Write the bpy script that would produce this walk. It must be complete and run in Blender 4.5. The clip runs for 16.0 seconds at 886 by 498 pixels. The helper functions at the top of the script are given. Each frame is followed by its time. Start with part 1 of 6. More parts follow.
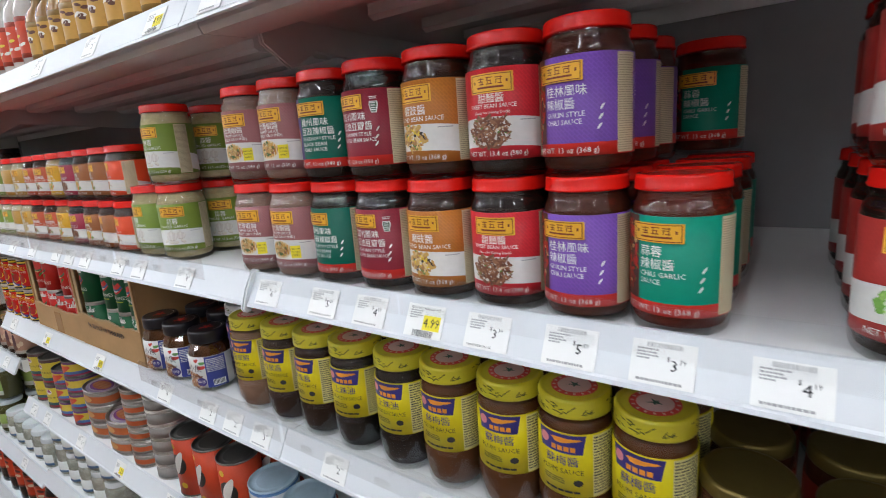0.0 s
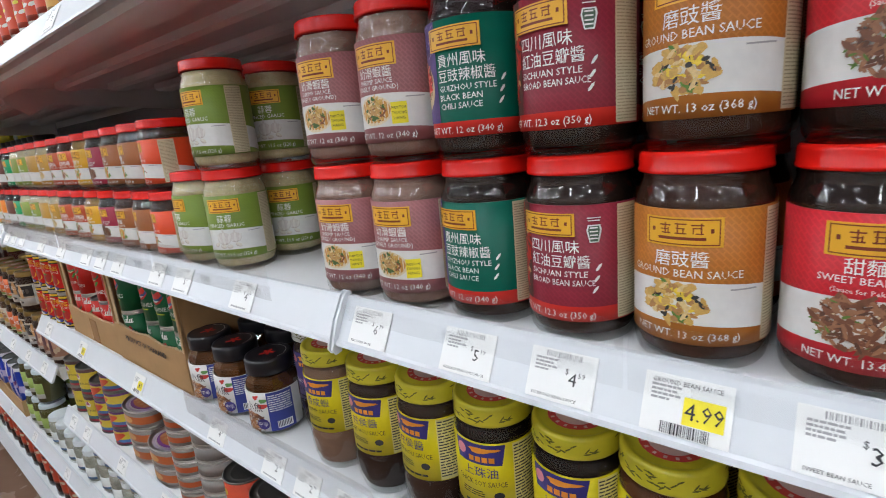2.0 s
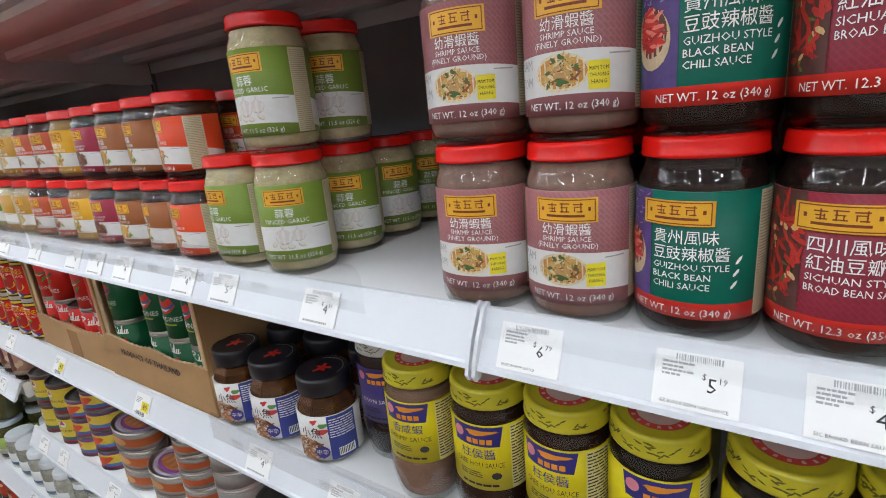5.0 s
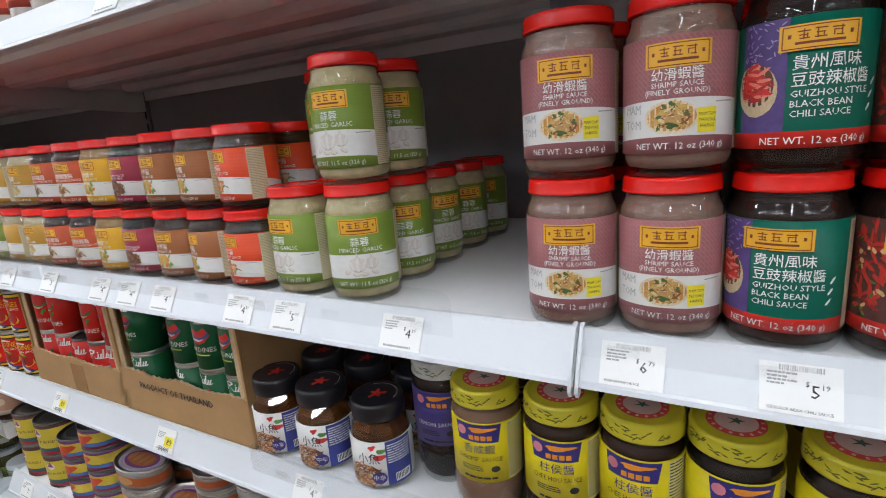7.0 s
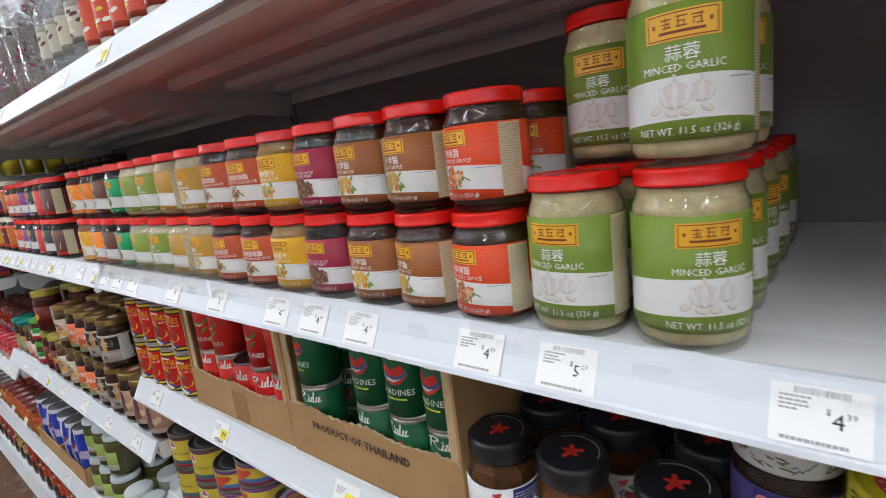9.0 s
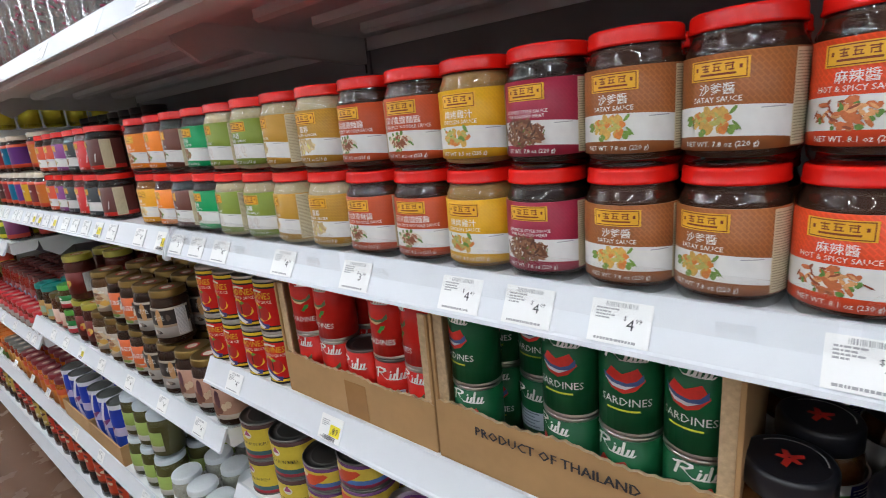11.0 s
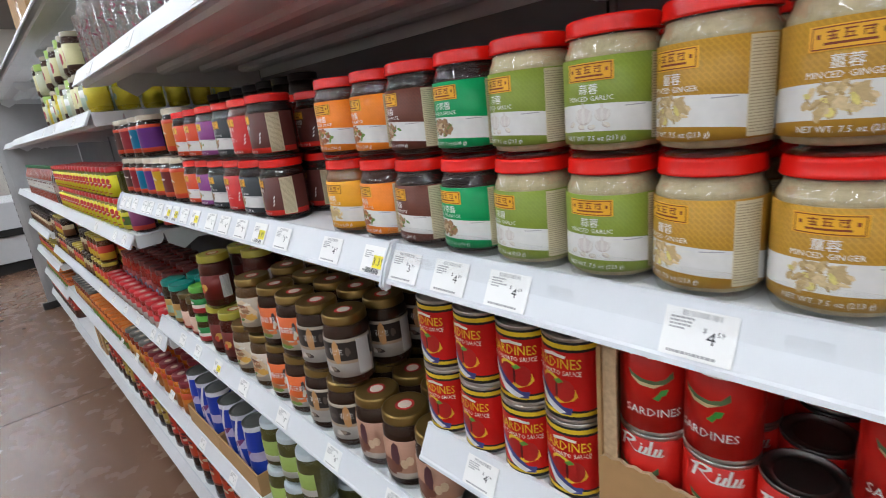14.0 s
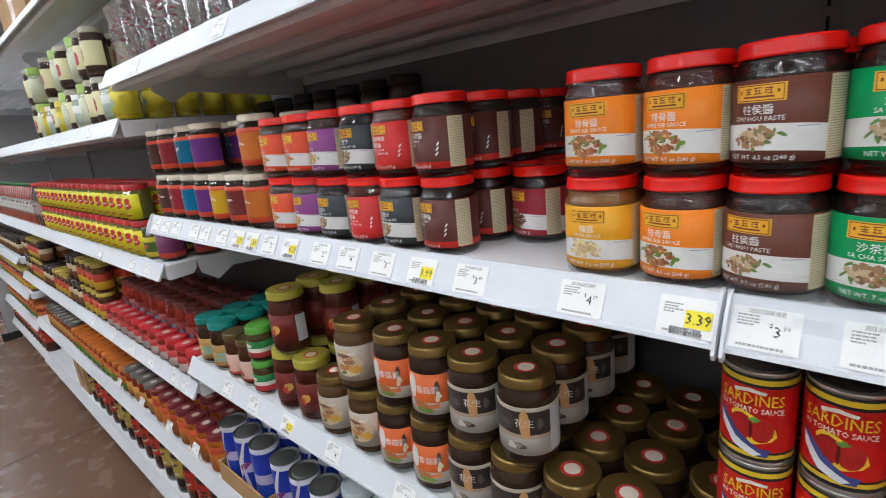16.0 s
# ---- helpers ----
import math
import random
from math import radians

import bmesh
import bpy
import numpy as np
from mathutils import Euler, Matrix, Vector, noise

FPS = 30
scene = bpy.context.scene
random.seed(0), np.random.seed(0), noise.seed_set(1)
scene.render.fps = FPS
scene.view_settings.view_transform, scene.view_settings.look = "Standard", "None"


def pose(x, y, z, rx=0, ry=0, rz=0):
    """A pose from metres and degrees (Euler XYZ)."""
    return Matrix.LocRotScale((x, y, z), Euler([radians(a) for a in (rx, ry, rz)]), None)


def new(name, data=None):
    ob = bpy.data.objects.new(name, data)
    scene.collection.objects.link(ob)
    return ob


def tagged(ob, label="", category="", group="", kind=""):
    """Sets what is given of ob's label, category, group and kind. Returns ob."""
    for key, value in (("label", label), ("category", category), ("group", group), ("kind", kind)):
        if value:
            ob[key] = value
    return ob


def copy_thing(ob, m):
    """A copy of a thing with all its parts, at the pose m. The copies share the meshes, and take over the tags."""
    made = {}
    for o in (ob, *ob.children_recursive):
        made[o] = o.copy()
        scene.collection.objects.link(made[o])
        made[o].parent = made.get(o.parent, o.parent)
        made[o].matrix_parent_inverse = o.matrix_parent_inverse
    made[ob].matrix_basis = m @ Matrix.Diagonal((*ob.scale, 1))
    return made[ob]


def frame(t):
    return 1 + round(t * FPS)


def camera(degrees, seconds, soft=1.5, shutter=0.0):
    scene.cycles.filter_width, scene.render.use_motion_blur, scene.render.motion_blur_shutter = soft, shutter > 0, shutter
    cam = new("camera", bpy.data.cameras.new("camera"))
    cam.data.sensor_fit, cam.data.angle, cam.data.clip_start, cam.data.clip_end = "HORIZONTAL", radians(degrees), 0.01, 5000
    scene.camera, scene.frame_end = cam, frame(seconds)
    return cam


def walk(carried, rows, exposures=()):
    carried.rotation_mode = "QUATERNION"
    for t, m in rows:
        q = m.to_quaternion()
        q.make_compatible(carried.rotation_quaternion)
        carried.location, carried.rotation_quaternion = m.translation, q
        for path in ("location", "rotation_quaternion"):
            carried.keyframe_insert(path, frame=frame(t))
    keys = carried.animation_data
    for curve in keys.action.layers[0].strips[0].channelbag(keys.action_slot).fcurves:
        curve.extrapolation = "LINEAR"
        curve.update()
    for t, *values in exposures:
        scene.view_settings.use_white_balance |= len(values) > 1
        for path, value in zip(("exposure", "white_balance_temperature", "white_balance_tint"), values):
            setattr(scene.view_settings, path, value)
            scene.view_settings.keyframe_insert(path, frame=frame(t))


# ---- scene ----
cam = camera(83.2, 16.0, soft=1.0, shutter=0.2)
METRES, EYE, TILT, LEAN, TURN = 1.843, 1.30, 0.0, 0.0, 35.7
ROWS = [
    (0.0, 0.0, 0.0, 0.0, -0.88, -12.05, 4.1),
    (0.5, -0.0227, 0.0499, 0.0059, -0.15, -11.57, 4.68),
    (1.0, -0.0341, 0.0869, -0.0017, 1.57, -11.55, 5.21),
    (1.5, -0.0473, 0.1002, -0.0048, 3.74, -12.26, 4.6),
    (2.0, -0.0676, 0.1133, -0.0062, 2.66, -13.49, 5.1),
    (2.5, -0.0876, 0.1276, -0.0086, -0.32, -14.44, 5.6),
    (3.0, -0.0903, 0.129, -0.008, -0.94, -15.16, 5.01),
    (3.5, -0.0921, 0.1326, -0.0087, -0.12, -15.72, 4.96),
    (4.0, -0.1113, 0.1455, -0.0079, -0.38, -15.81, 5.17),
    (6.5, -0.1872, 0.1529, 0.0032, -7.35, -14.4, 4.37),
    (7.0, -0.2054, 0.1513, 0.0044, -7.58, -13.2, 4.45),
    (7.5, -0.2318, 0.1506, 0.0001, -7.74, -12.89, 4.2),
    (8.0, -0.2416, 0.1627, -0.0024, -8.04, -12.58, 4.07),
    (8.5, -0.2621, 0.1989, -0.0016, -4.51, -12.15, 5.42),
    (9.0, -0.2922, 0.2483, -0.0039, 2.74, -11.22, 6.61),
    (9.5, -0.3073, 0.2775, -0.0052, 4.05, -11.07, 4.92),
    (10.0, -0.3421, 0.2925, -0.0068, 3.79, -11.86, 4.68),
    (12.5, -0.5143, 0.3582, -0.0098, 0.92, -16.67, 5.5),
    (13.0, -0.5426, 0.4083, -0.0109, 2.71, -16.39, 5.34),
    (13.5, -0.5592, 0.4321, -0.0089, 8.11, -15.98, 5.85),
    (14.0, -0.5837, 0.4541, -0.007, 10.12, -15.69, 6.05),
    (14.5, -0.6443, 0.487, 0.0041, 8.5, -14.82, 7.15),
    (15.0, -0.6953, 0.4981, 0.0066, 5.45, -14.38, 7.04),
    (15.5, -0.7319, 0.5013, 0.0051, 4.28, -14.01, 6.33),
    (16.0, -0.756, 0.5169, -0.0, 6.12, -14.05, 5.41),
]
walk(cam, [(t, pose(0, 0, EYE, TILT, LEAN, TURN) @ pose(METRES * x, METRES * y, METRES * z, 90 + pitch, roll, yaw)) for t, x, y, z, yaw, pitch, roll in ROWS],
     exposures=[(0.0, 0.0), (16.0, 0.0)])

# ---- light: rows of ceiling strip lights over the aisles ----
LIGHT = 31.5
world = bpy.data.worlds.new("world")
world.use_nodes = True
world.node_tree.nodes["Background"].inputs[0].default_value = (0.80, 0.88, 1.0, 1)
world.node_tree.nodes["Background"].inputs[1].default_value = 0.12
scene.world = world
CEILING = 3.9


# ---- materials ----
MATS = {}


def shader(name):
    m = bpy.data.materials.new(name)
    m.use_nodes = True
    nodes, links = m.node_tree.nodes, m.node_tree.links
    return m, nodes, links, nodes["Principled BSDF"]


def plain(name, colour, rough=0.5, metal=0.0, vary=0.12, scale=40.0, bump=0.0, coat=0.0, fine=6.0, spec=0.5):
    """A surface with colour variation at two scales and fine relief."""
    key = (name, colour, rough, metal)
    if key in MATS:
        return MATS[key]
    m, nodes, links, bsdf = shader(name)
    coords = nodes.new("ShaderNodeTexCoord")
    coarse, small = nodes.new("ShaderNodeTexNoise"), nodes.new("ShaderNodeTexNoise")
    coarse.inputs["Scale"].default_value, small.inputs["Scale"].default_value = scale, scale * fine
    coarse.inputs["Detail"].default_value = 3
    info = nodes.new("ShaderNodeObjectInfo")
    add = nodes.new("ShaderNodeMath")
    add.operation = "MULTIPLY_ADD"
    add.inputs[1].default_value = 0.35
    half = nodes.new("ShaderNodeMath")
    half.operation = "MULTIPLY_ADD"
    half.inputs[1].default_value = 0.3
    links.new(coords.outputs["Object"], coarse.inputs["Vector"])
    links.new(coords.outputs["Object"], small.inputs["Vector"])
    links.new(small.outputs["Fac"], add.inputs[0])
    links.new(coarse.outputs["Fac"], add.inputs[2])
    links.new(info.outputs["Random"], half.inputs[0])
    links.new(add.outputs[0], half.inputs[2])
    ramp = nodes.new("ShaderNodeMapRange")
    ramp.inputs["From Min"].default_value, ramp.inputs["From Max"].default_value = 0.4, 1.25
    ramp.inputs["To Min"].default_value, ramp.inputs["To Max"].default_value = 1 - vary, 1 + vary
    links.new(half.outputs[0], ramp.inputs["Value"])
    tint = nodes.new("ShaderNodeVectorMath")
    tint.operation = "SCALE"
    tint.inputs[0].default_value = colour
    links.new(ramp.outputs[0], tint.inputs["Scale"])
    links.new(tint.outputs[0], bsdf.inputs["Base Color"])
    bsdf.inputs["Roughness"].default_value, bsdf.inputs["Metallic"].default_value = rough, metal
    bsdf.inputs["Coat Weight"].default_value, bsdf.inputs["Coat Roughness"].default_value = coat, 0.06
    bsdf.inputs["Specular IOR Level"].default_value = spec
    if bump:
        relief = nodes.new("ShaderNodeBump")
        relief.inputs["Strength"].default_value, relief.inputs["Distance"].default_value = bump, 0.002
        links.new(small.outputs["Fac"], relief.inputs["Height"])
        links.new(relief.outputs[0], bsdf.inputs["Normal"])
    MATS[key] = m
    return m


def glass(name, tint=(0.97, 0.98, 0.97), rough=0.015, ior=1.45):
    """Thin clear glass or plastic: see-through, with a gloss that grows at grazing angles."""
    if name in MATS:
        return MATS[name]
    m, nodes, links, bsdf = shader(name)
    nodes.remove(bsdf)
    out = nodes["Material Output"]
    clear, gloss, mix, facing = (nodes.new("ShaderNodeBsdfTransparent"), nodes.new("ShaderNodeBsdfGlossy"), nodes.new("ShaderNodeMixShader"), nodes.new("ShaderNodeLayerWeight"))
    clear.inputs["Color"].default_value = (*tint, 1)
    gloss.inputs["Roughness"].default_value = rough
    facing.inputs["Blend"].default_value = 0.5
    power, scale = nodes.new("ShaderNodeMath"), nodes.new("ShaderNodeMath")
    power.operation, scale.operation = "POWER", "MULTIPLY_ADD"
    power.inputs[1].default_value = 4.0
    base = ((ior - 1) / (ior + 1)) ** 2
    scale.inputs[1].default_value, scale.inputs[2].default_value = 0.75, base * 2.2
    scale.use_clamp = True
    links.new(facing.outputs["Facing"], power.inputs[0])
    links.new(power.outputs[0], scale.inputs[0])
    links.new(scale.outputs[0], mix.inputs["Fac"])
    links.new(clear.outputs[0], mix.inputs[1])
    links.new(gloss.outputs[0], mix.inputs[2])
    links.new(mix.outputs[0], out.inputs["Surface"])
    MATS[name] = m
    return m


def printed(colour, lattice=0.0, rough=0.38):
    """Printed label paper; with lattice, a tone-on-tone woven line pattern across it."""
    key = ("printed", colour, lattice)
    if key in MATS:
        return MATS[key]
    m, nodes, links, bsdf = shader("printed_paper")
    uv, noise_ = nodes.new("ShaderNodeUVMap"), nodes.new("ShaderNodeTexNoise")
    noise_.inputs["Scale"].default_value = 160
    links.new(uv.outputs[0], noise_.inputs["Vector"])
    amount = noise_.outputs["Fac"]
    if lattice:
        turn = nodes.new("ShaderNodeMapping")
        turn.inputs["Rotation"].default_value = (0, 0, radians(45))
        links.new(uv.outputs[0], turn.inputs["Vector"])
        brick = nodes.new("ShaderNodeTexBrick")
        brick.inputs["Scale"].default_value = 1.0
        brick.inputs["Brick Width"].default_value, brick.inputs["Row Height"].default_value = 0.0050, 0.0025
        brick.inputs["Mortar Size"].default_value = 0.00042
        brick.inputs["Color1"].default_value = brick.inputs["Color2"].default_value = (0.5, 0.5, 0.5, 1)
        brick.inputs["Mortar"].default_value = (0.5 + lattice, 0.5 + lattice, 0.5 + lattice, 1)
        links.new(turn.outputs[0], brick.inputs["Vector"])
        both = nodes.new("ShaderNodeMath")
        both.operation = "MULTIPLY_ADD"
        both.inputs[1].default_value = 0.25
        links.new(noise_.outputs["Fac"], both.inputs[0])
        links.new(brick.outputs["Color"], both.inputs[2])
        amount = both.outputs[0]
    ramp = nodes.new("ShaderNodeMapRange")
    ramp.inputs["From Min"].default_value, ramp.inputs["From Max"].default_value = 0.2, 1.1
    ramp.inputs["To Min"].default_value, ramp.inputs["To Max"].default_value = (0.72, 1.34) if lattice else (0.93, 1.07)
    links.new(amount, ramp.inputs["Value"])
    tint = nodes.new("ShaderNodeVectorMath")
    tint.operation = "SCALE"
    tint.inputs[0].default_value = colour
    links.new(ramp.outputs[0], tint.inputs["Scale"])
    links.new(tint.outputs[0], bsdf.inputs["Base Color"])
    bsdf.inputs["Roughness"].default_value = rough
    bsdf.inputs["Specular IOR Level"].default_value = 0.25
    MATS[key] = m
    return m


def concrete_floor():
    m, nodes, links, bsdf = shader("polished_concrete")
    coords = nodes.new("ShaderNodeTexCoord")
    big, small = nodes.new("ShaderNodeTexNoise"), nodes.new("ShaderNodeTexNoise")
    big.inputs["Scale"].default_value, small.inputs["Scale"].default_value = 0.9, 9
    big.inputs["Detail"].default_value = small.inputs["Detail"].default_value = 6
    for n in (big, small):
        links.new(coords.outputs["Object"], n.inputs["Vector"])
    mix = nodes.new("ShaderNodeMix")
    mix.data_type = "RGBA"
    mix.inputs[6].default_value, mix.inputs[7].default_value = (0.160, 0.082, 0.050, 1), (0.215, 0.122, 0.078, 1)
    add = nodes.new("ShaderNodeMath")
    add.operation = "MULTIPLY_ADD"
    add.inputs[1].default_value = 0.5
    links.new(small.outputs["Fac"], add.inputs[0])
    links.new(big.outputs["Fac"], add.inputs[2])
    ramp = nodes.new("ShaderNodeMapRange")
    ramp.inputs["From Min"].default_value, ramp.inputs["From Max"].default_value = 0.5, 1.0
    links.new(add.outputs[0], ramp.inputs["Value"])
    links.new(ramp.outputs[0], mix.inputs[0])
    links.new(mix.outputs[2], bsdf.inputs["Base Color"])
    rough = nodes.new("ShaderNodeMapRange")
    rough.inputs["To Min"].default_value, rough.inputs["To Max"].default_value = 0.16, 0.36
    links.new(small.outputs["Fac"], rough.inputs["Value"])
    links.new(rough.outputs[0], bsdf.inputs["Roughness"])
    return m


WHITE_PAINT = plain("white_powder_coat", (0.82, 0.83, 0.84), 0.42, vary=0.05, scale=9, bump=0.03)
CHANNEL = plain("white_plastic", (0.68, 0.705, 0.74), 0.38, vary=0.03, scale=12)
PANEL = plain("dark_grey_panel", (0.235, 0.235, 0.25), 0.5, vary=0.15, scale=6, bump=0.04)
STEEL = plain("can_steel", (0.62, 0.60, 0.57), 0.28, 1.0, vary=0.06, scale=60)
DARK_STEEL = plain("can_end_steel", (0.20, 0.20, 0.19), 0.42, 1.0, vary=0.1, scale=50)
RED_LID = plain("red_lid", (0.72, 0.012, 0.007), 0.2, vary=0.07, scale=25, spec=0.32)
PAPER = plain("white_paper", (0.84, 0.84, 0.83), 0.6, vary=0.03, scale=30)
INK = plain("black_ink", (0.025, 0.025, 0.03), 0.6, vary=0.0)
GREY_INK = plain("grey_print", (0.36, 0.36, 0.37), 0.6, vary=0.1, scale=300)
WHITE_INK = plain("white_print", (0.82, 0.82, 0.80), 0.45, vary=0.0)
YELLOW_TAG = plain("yellow_tag_print", (0.85, 0.72, 0.03), 0.55, vary=0.03)
CLEAR = glass("clear_glass")
FILM = glass("clear_plastic", (0.985, 0.988, 0.99), 0.04, 1.3)
def frosted(name, colour, clear=0.45):
    """Milky plastic that lets part of the view through."""
    m = plain(name, colour, 0.18, vary=0.08, scale=30, coat=0.3)
    nodes, links = m.node_tree.nodes, m.node_tree.links
    see, mix = nodes.new("ShaderNodeBsdfTransparent"), nodes.new("ShaderNodeMixShader")
    mix.inputs["Fac"].default_value = clear
    links.new(nodes["Principled BSDF"].outputs[0], mix.inputs[1])
    links.new(see.outputs[0], mix.inputs[2])
    links.new(mix.outputs[0], nodes["Material Output"].inputs["Surface"])
    return m


CUP = glass("cup_plastic", (0.94, 0.945, 0.955), 0.10, 1.95)
MILKY = frosted("milky_plastic", (0.50, 0.51, 0.54), 0.72)
CARD = plain("brown_cardboard", (0.42, 0.245, 0.105), 0.8, vary=0.14, scale=14, bump=0.12)
CARD_EDGE = plain("cardboard_edge", (0.50, 0.36, 0.21), 0.85, vary=0.3, scale=220, bump=0.2)


# ---- building helpers ----
def part(name, bm, material, parent, label=""):
    me = bpy.data.meshes.new(name)
    bm.to_mesh(me)
    bm.free()
    for mm in (material if isinstance(material, (list, tuple)) else [material]):
        me.materials.append(mm)
    ob = new(name, me)
    if parent is not None:
        ob.parent = parent
    if label:
        ob["label"] = label
    return ob


def lathe(profile, seg=28, smooth=True, close=True, ribs=None):
    """A body of revolution round z from (radius, height) pairs, bottom to top."""
    bm = bmesh.new()
    rings = []
    for r, z in profile:
        ring = []
        for i in range(seg):
            a = 2 * math.pi * i / seg
            k = ribs(a, z) if ribs else 1.0
            ring.append(bm.verts.new((r * k * math.cos(a), r * k * math.sin(a), z)))
        rings.append(ring)
    for lo, hi in zip(rings, rings[1:]):
        for i in range(seg):
            f = bm.faces.new((lo[i], lo[(i + 1) % seg], hi[(i + 1) % seg], hi[i]))
            f.smooth = smooth
    if close:
        bm.faces.new(list(reversed(rings[0])))
        bm.faces.new(rings[-1])
    return bm


def add_box(bm, x0, x1, y0, y1, z0, z1, mi=0):
    v = [bm.verts.new(p) for p in ((x0, y0, z0), (x1, y0, z0), (x1, y1, z0), (x0, y1, z0), (x0, y0, z1), (x1, y0, z1), (x1, y1, z1), (x0, y1, z1))]
    for q in ((3, 2, 1, 0), (4, 5, 6, 7), (0, 1, 5, 4), (1, 2, 6, 5), (2, 3, 7, 6), (3, 0, 4, 7)):
        bm.faces.new([v[i] for i in q]).material_index = mi
    return v


def box_mesh(x0, x1, y0, y1, z0, z1, bevel=0.0):
    bm = bmesh.new()
    add_box(bm, x0, x1, y0, y1, z0, z1)
    if bevel:
        bmesh.ops.bevel(bm, geom=bm.edges[:], offset=bevel, segments=2, affect="EDGES", profile=0.6)
    return bm


def extruded(profile, x0, x1, bm=None):
    """A closed (y, z) outline drawn along x."""
    bm = bm or bmesh.new()
    a = [bm.verts.new((x0, y, z)) for y, z in profile]
    b = [bm.verts.new((x1, y, z)) for y, z in profile]
    n = len(profile)
    for i in range(n):
        bm.faces.new((a[i], a[(i + 1) % n], b[(i + 1) % n], b[i]))
    bm.faces.new(list(reversed(a)))
    bm.faces.new(b)
    bmesh.ops.recalc_face_normals(bm, faces=bm.faces[:])
    return bm


def wrap(r, u, z):
    """A place on an upright cylinder: u metres round from the front (-y), to the viewer's right."""
    a = u / r
    return (r * math.sin(a), -r * math.cos(a), z)


def sleeve(r, u0, u1, levels, mats_of, bow=0.0, seg=26, thick=0.0003, bm=None):
    """A label sheet on a cylinder, in bands between the levels; inner levels may bow downwards at the sides."""
    bm = bm or bmesh.new()
    uv = bm.loops.layers.uv.verify()
    cols = [u0 + (u1 - u0) * i / seg for i in range(seg + 1)]
    grid = []
    for k, z in enumerate(levels):
        inner = 0 < k < len(levels) - 1
        grid.append([bm.verts.new(wrap(r + thick, u, z + (bow * (u / r) ** 2 if inner else 0))) for u in cols])
    for k in range(len(levels) - 1):
        for i in range(seg):
            f = bm.faces.new((grid[k][i], grid[k][i + 1], grid[k + 1][i + 1], grid[k + 1][i]))
            f.material_index, f.smooth = mats_of[k], True
            for loop, (uu, zz) in zip(f.loops, ((cols[i], levels[k]), (cols[i + 1], levels[k]), (cols[i + 1], levels[k + 1]), (cols[i], levels[k + 1]))):
                loop[uv].uv = (uu, zz)
    # the sheet's own thickness, turned in to the body
    for row, mi, flip in ((grid[0], mats_of[0], True), (grid[-1], mats_of[-1], False)):
        back = [bm.verts.new(wrap(r - 0.0006, u, v.co.z)) for u, v in zip(cols, row)]
        for i in range(seg):
            q = (row[i], row[i + 1], back[i + 1], back[i])
            bm.faces.new(tuple(reversed(q)) if flip else q).material_index = mi
    return bm


GLYPHS = {}


def glyphs(body):
    """The flat outline faces of a line of writing, one unit high, from the built-in font."""
    if body not in GLYPHS:
        curve = bpy.data.curves.new("writing", "FONT")
        curve.body, curve.resolution_u = body, 1
        ob = new("writing", curve)
        bpy.context.view_layer.update()
        me = bpy.data.meshes.new_from_object(ob.evaluated_get(bpy.context.evaluated_depsgraph_get()))
        pts = [tuple(v.co)[:2] for v in me.vertices]
        faces = [tuple(p.vertices) for p in me.polygons]
        bpy.data.objects.remove(ob)
        bpy.data.curves.remove(curve)
        bpy.data.meshes.remove(me)
        xs = [p[0] for p in pts] or [0]
        GLYPHS[body] = (pts, faces, min(xs), max(xs))
    return GLYPHS[body]


def writing(lines, place, bm=None, mi=0):
    """Lines of (text, size, u, z, align[, squeeze]) set by place(u, z) into one mesh."""
    bm = bm or bmesh.new()
    for body, size, u, z, align, *rest in lines:
        squeeze = rest[0] if rest else 1.0
        pts, faces, lo, hi = glyphs(body)
        shift = {"c": -(lo + hi) / 2, "l": -lo, "r": -hi}[align]
        verts = [bm.verts.new(place(u + (x + shift) * size * squeeze, z + y * size)) for x, y in pts]
        for f in faces:
            try:
                bm.faces.new([verts[i] for i in f]).material_index = mi
            except ValueError:
                pass
    return bm


def cut(poly, edge, keep_over):
    """The part of an outline on one side of u = edge."""
    out = []
    for (u0, z0), (u1, z1) in zip(poly, poly[1:] + poly[:1]):
        in0, in1 = (u0 >= edge) == keep_over, (u1 >= edge) == keep_over
        if in0:
            out.append((u0, z0))
        if in0 != in1:
            k = (edge - u0) / (u1 - u0)
            out.append((edge, z0 + k * (z1 - z0)))
    return out


def patch(bm, corners, place, mi=0, strip=0.004):
    """A printed shape from (u, z) corners, in narrow strips so that it follows a round surface."""
    poly = list(corners)
    lo, hi = min(u for u, _ in poly), max(u for u, _ in poly)
    n = max(1, math.ceil((hi - lo) / strip))
    for i in range(n):
        piece = poly
        if n > 1:
            piece = cut(cut(poly, lo + (hi - lo) * i / n, True), lo + (hi - lo) * (i + 1) / n, False) if 0 < i < n - 1 else cut(poly, lo + (hi - lo) * (i + 1) / n, False) if i == 0 else cut(poly, lo + (hi - lo) * i / n, True)
        if len(piece) > 2:
            bm.faces.new([bm.verts.new(place(u, z)) for u, z in piece]).material_index = mi


def rect(bm, u0, u1, z0, z1, place, mi=0, steps=3):
    for i in range(steps):
        a, b = u0 + (u1 - u0) * i / steps, u0 + (u1 - u0) * (i + 1) / steps
        patch(bm, ((a, z0), (b, z0), (b, z1), (a, z1)), place, mi)


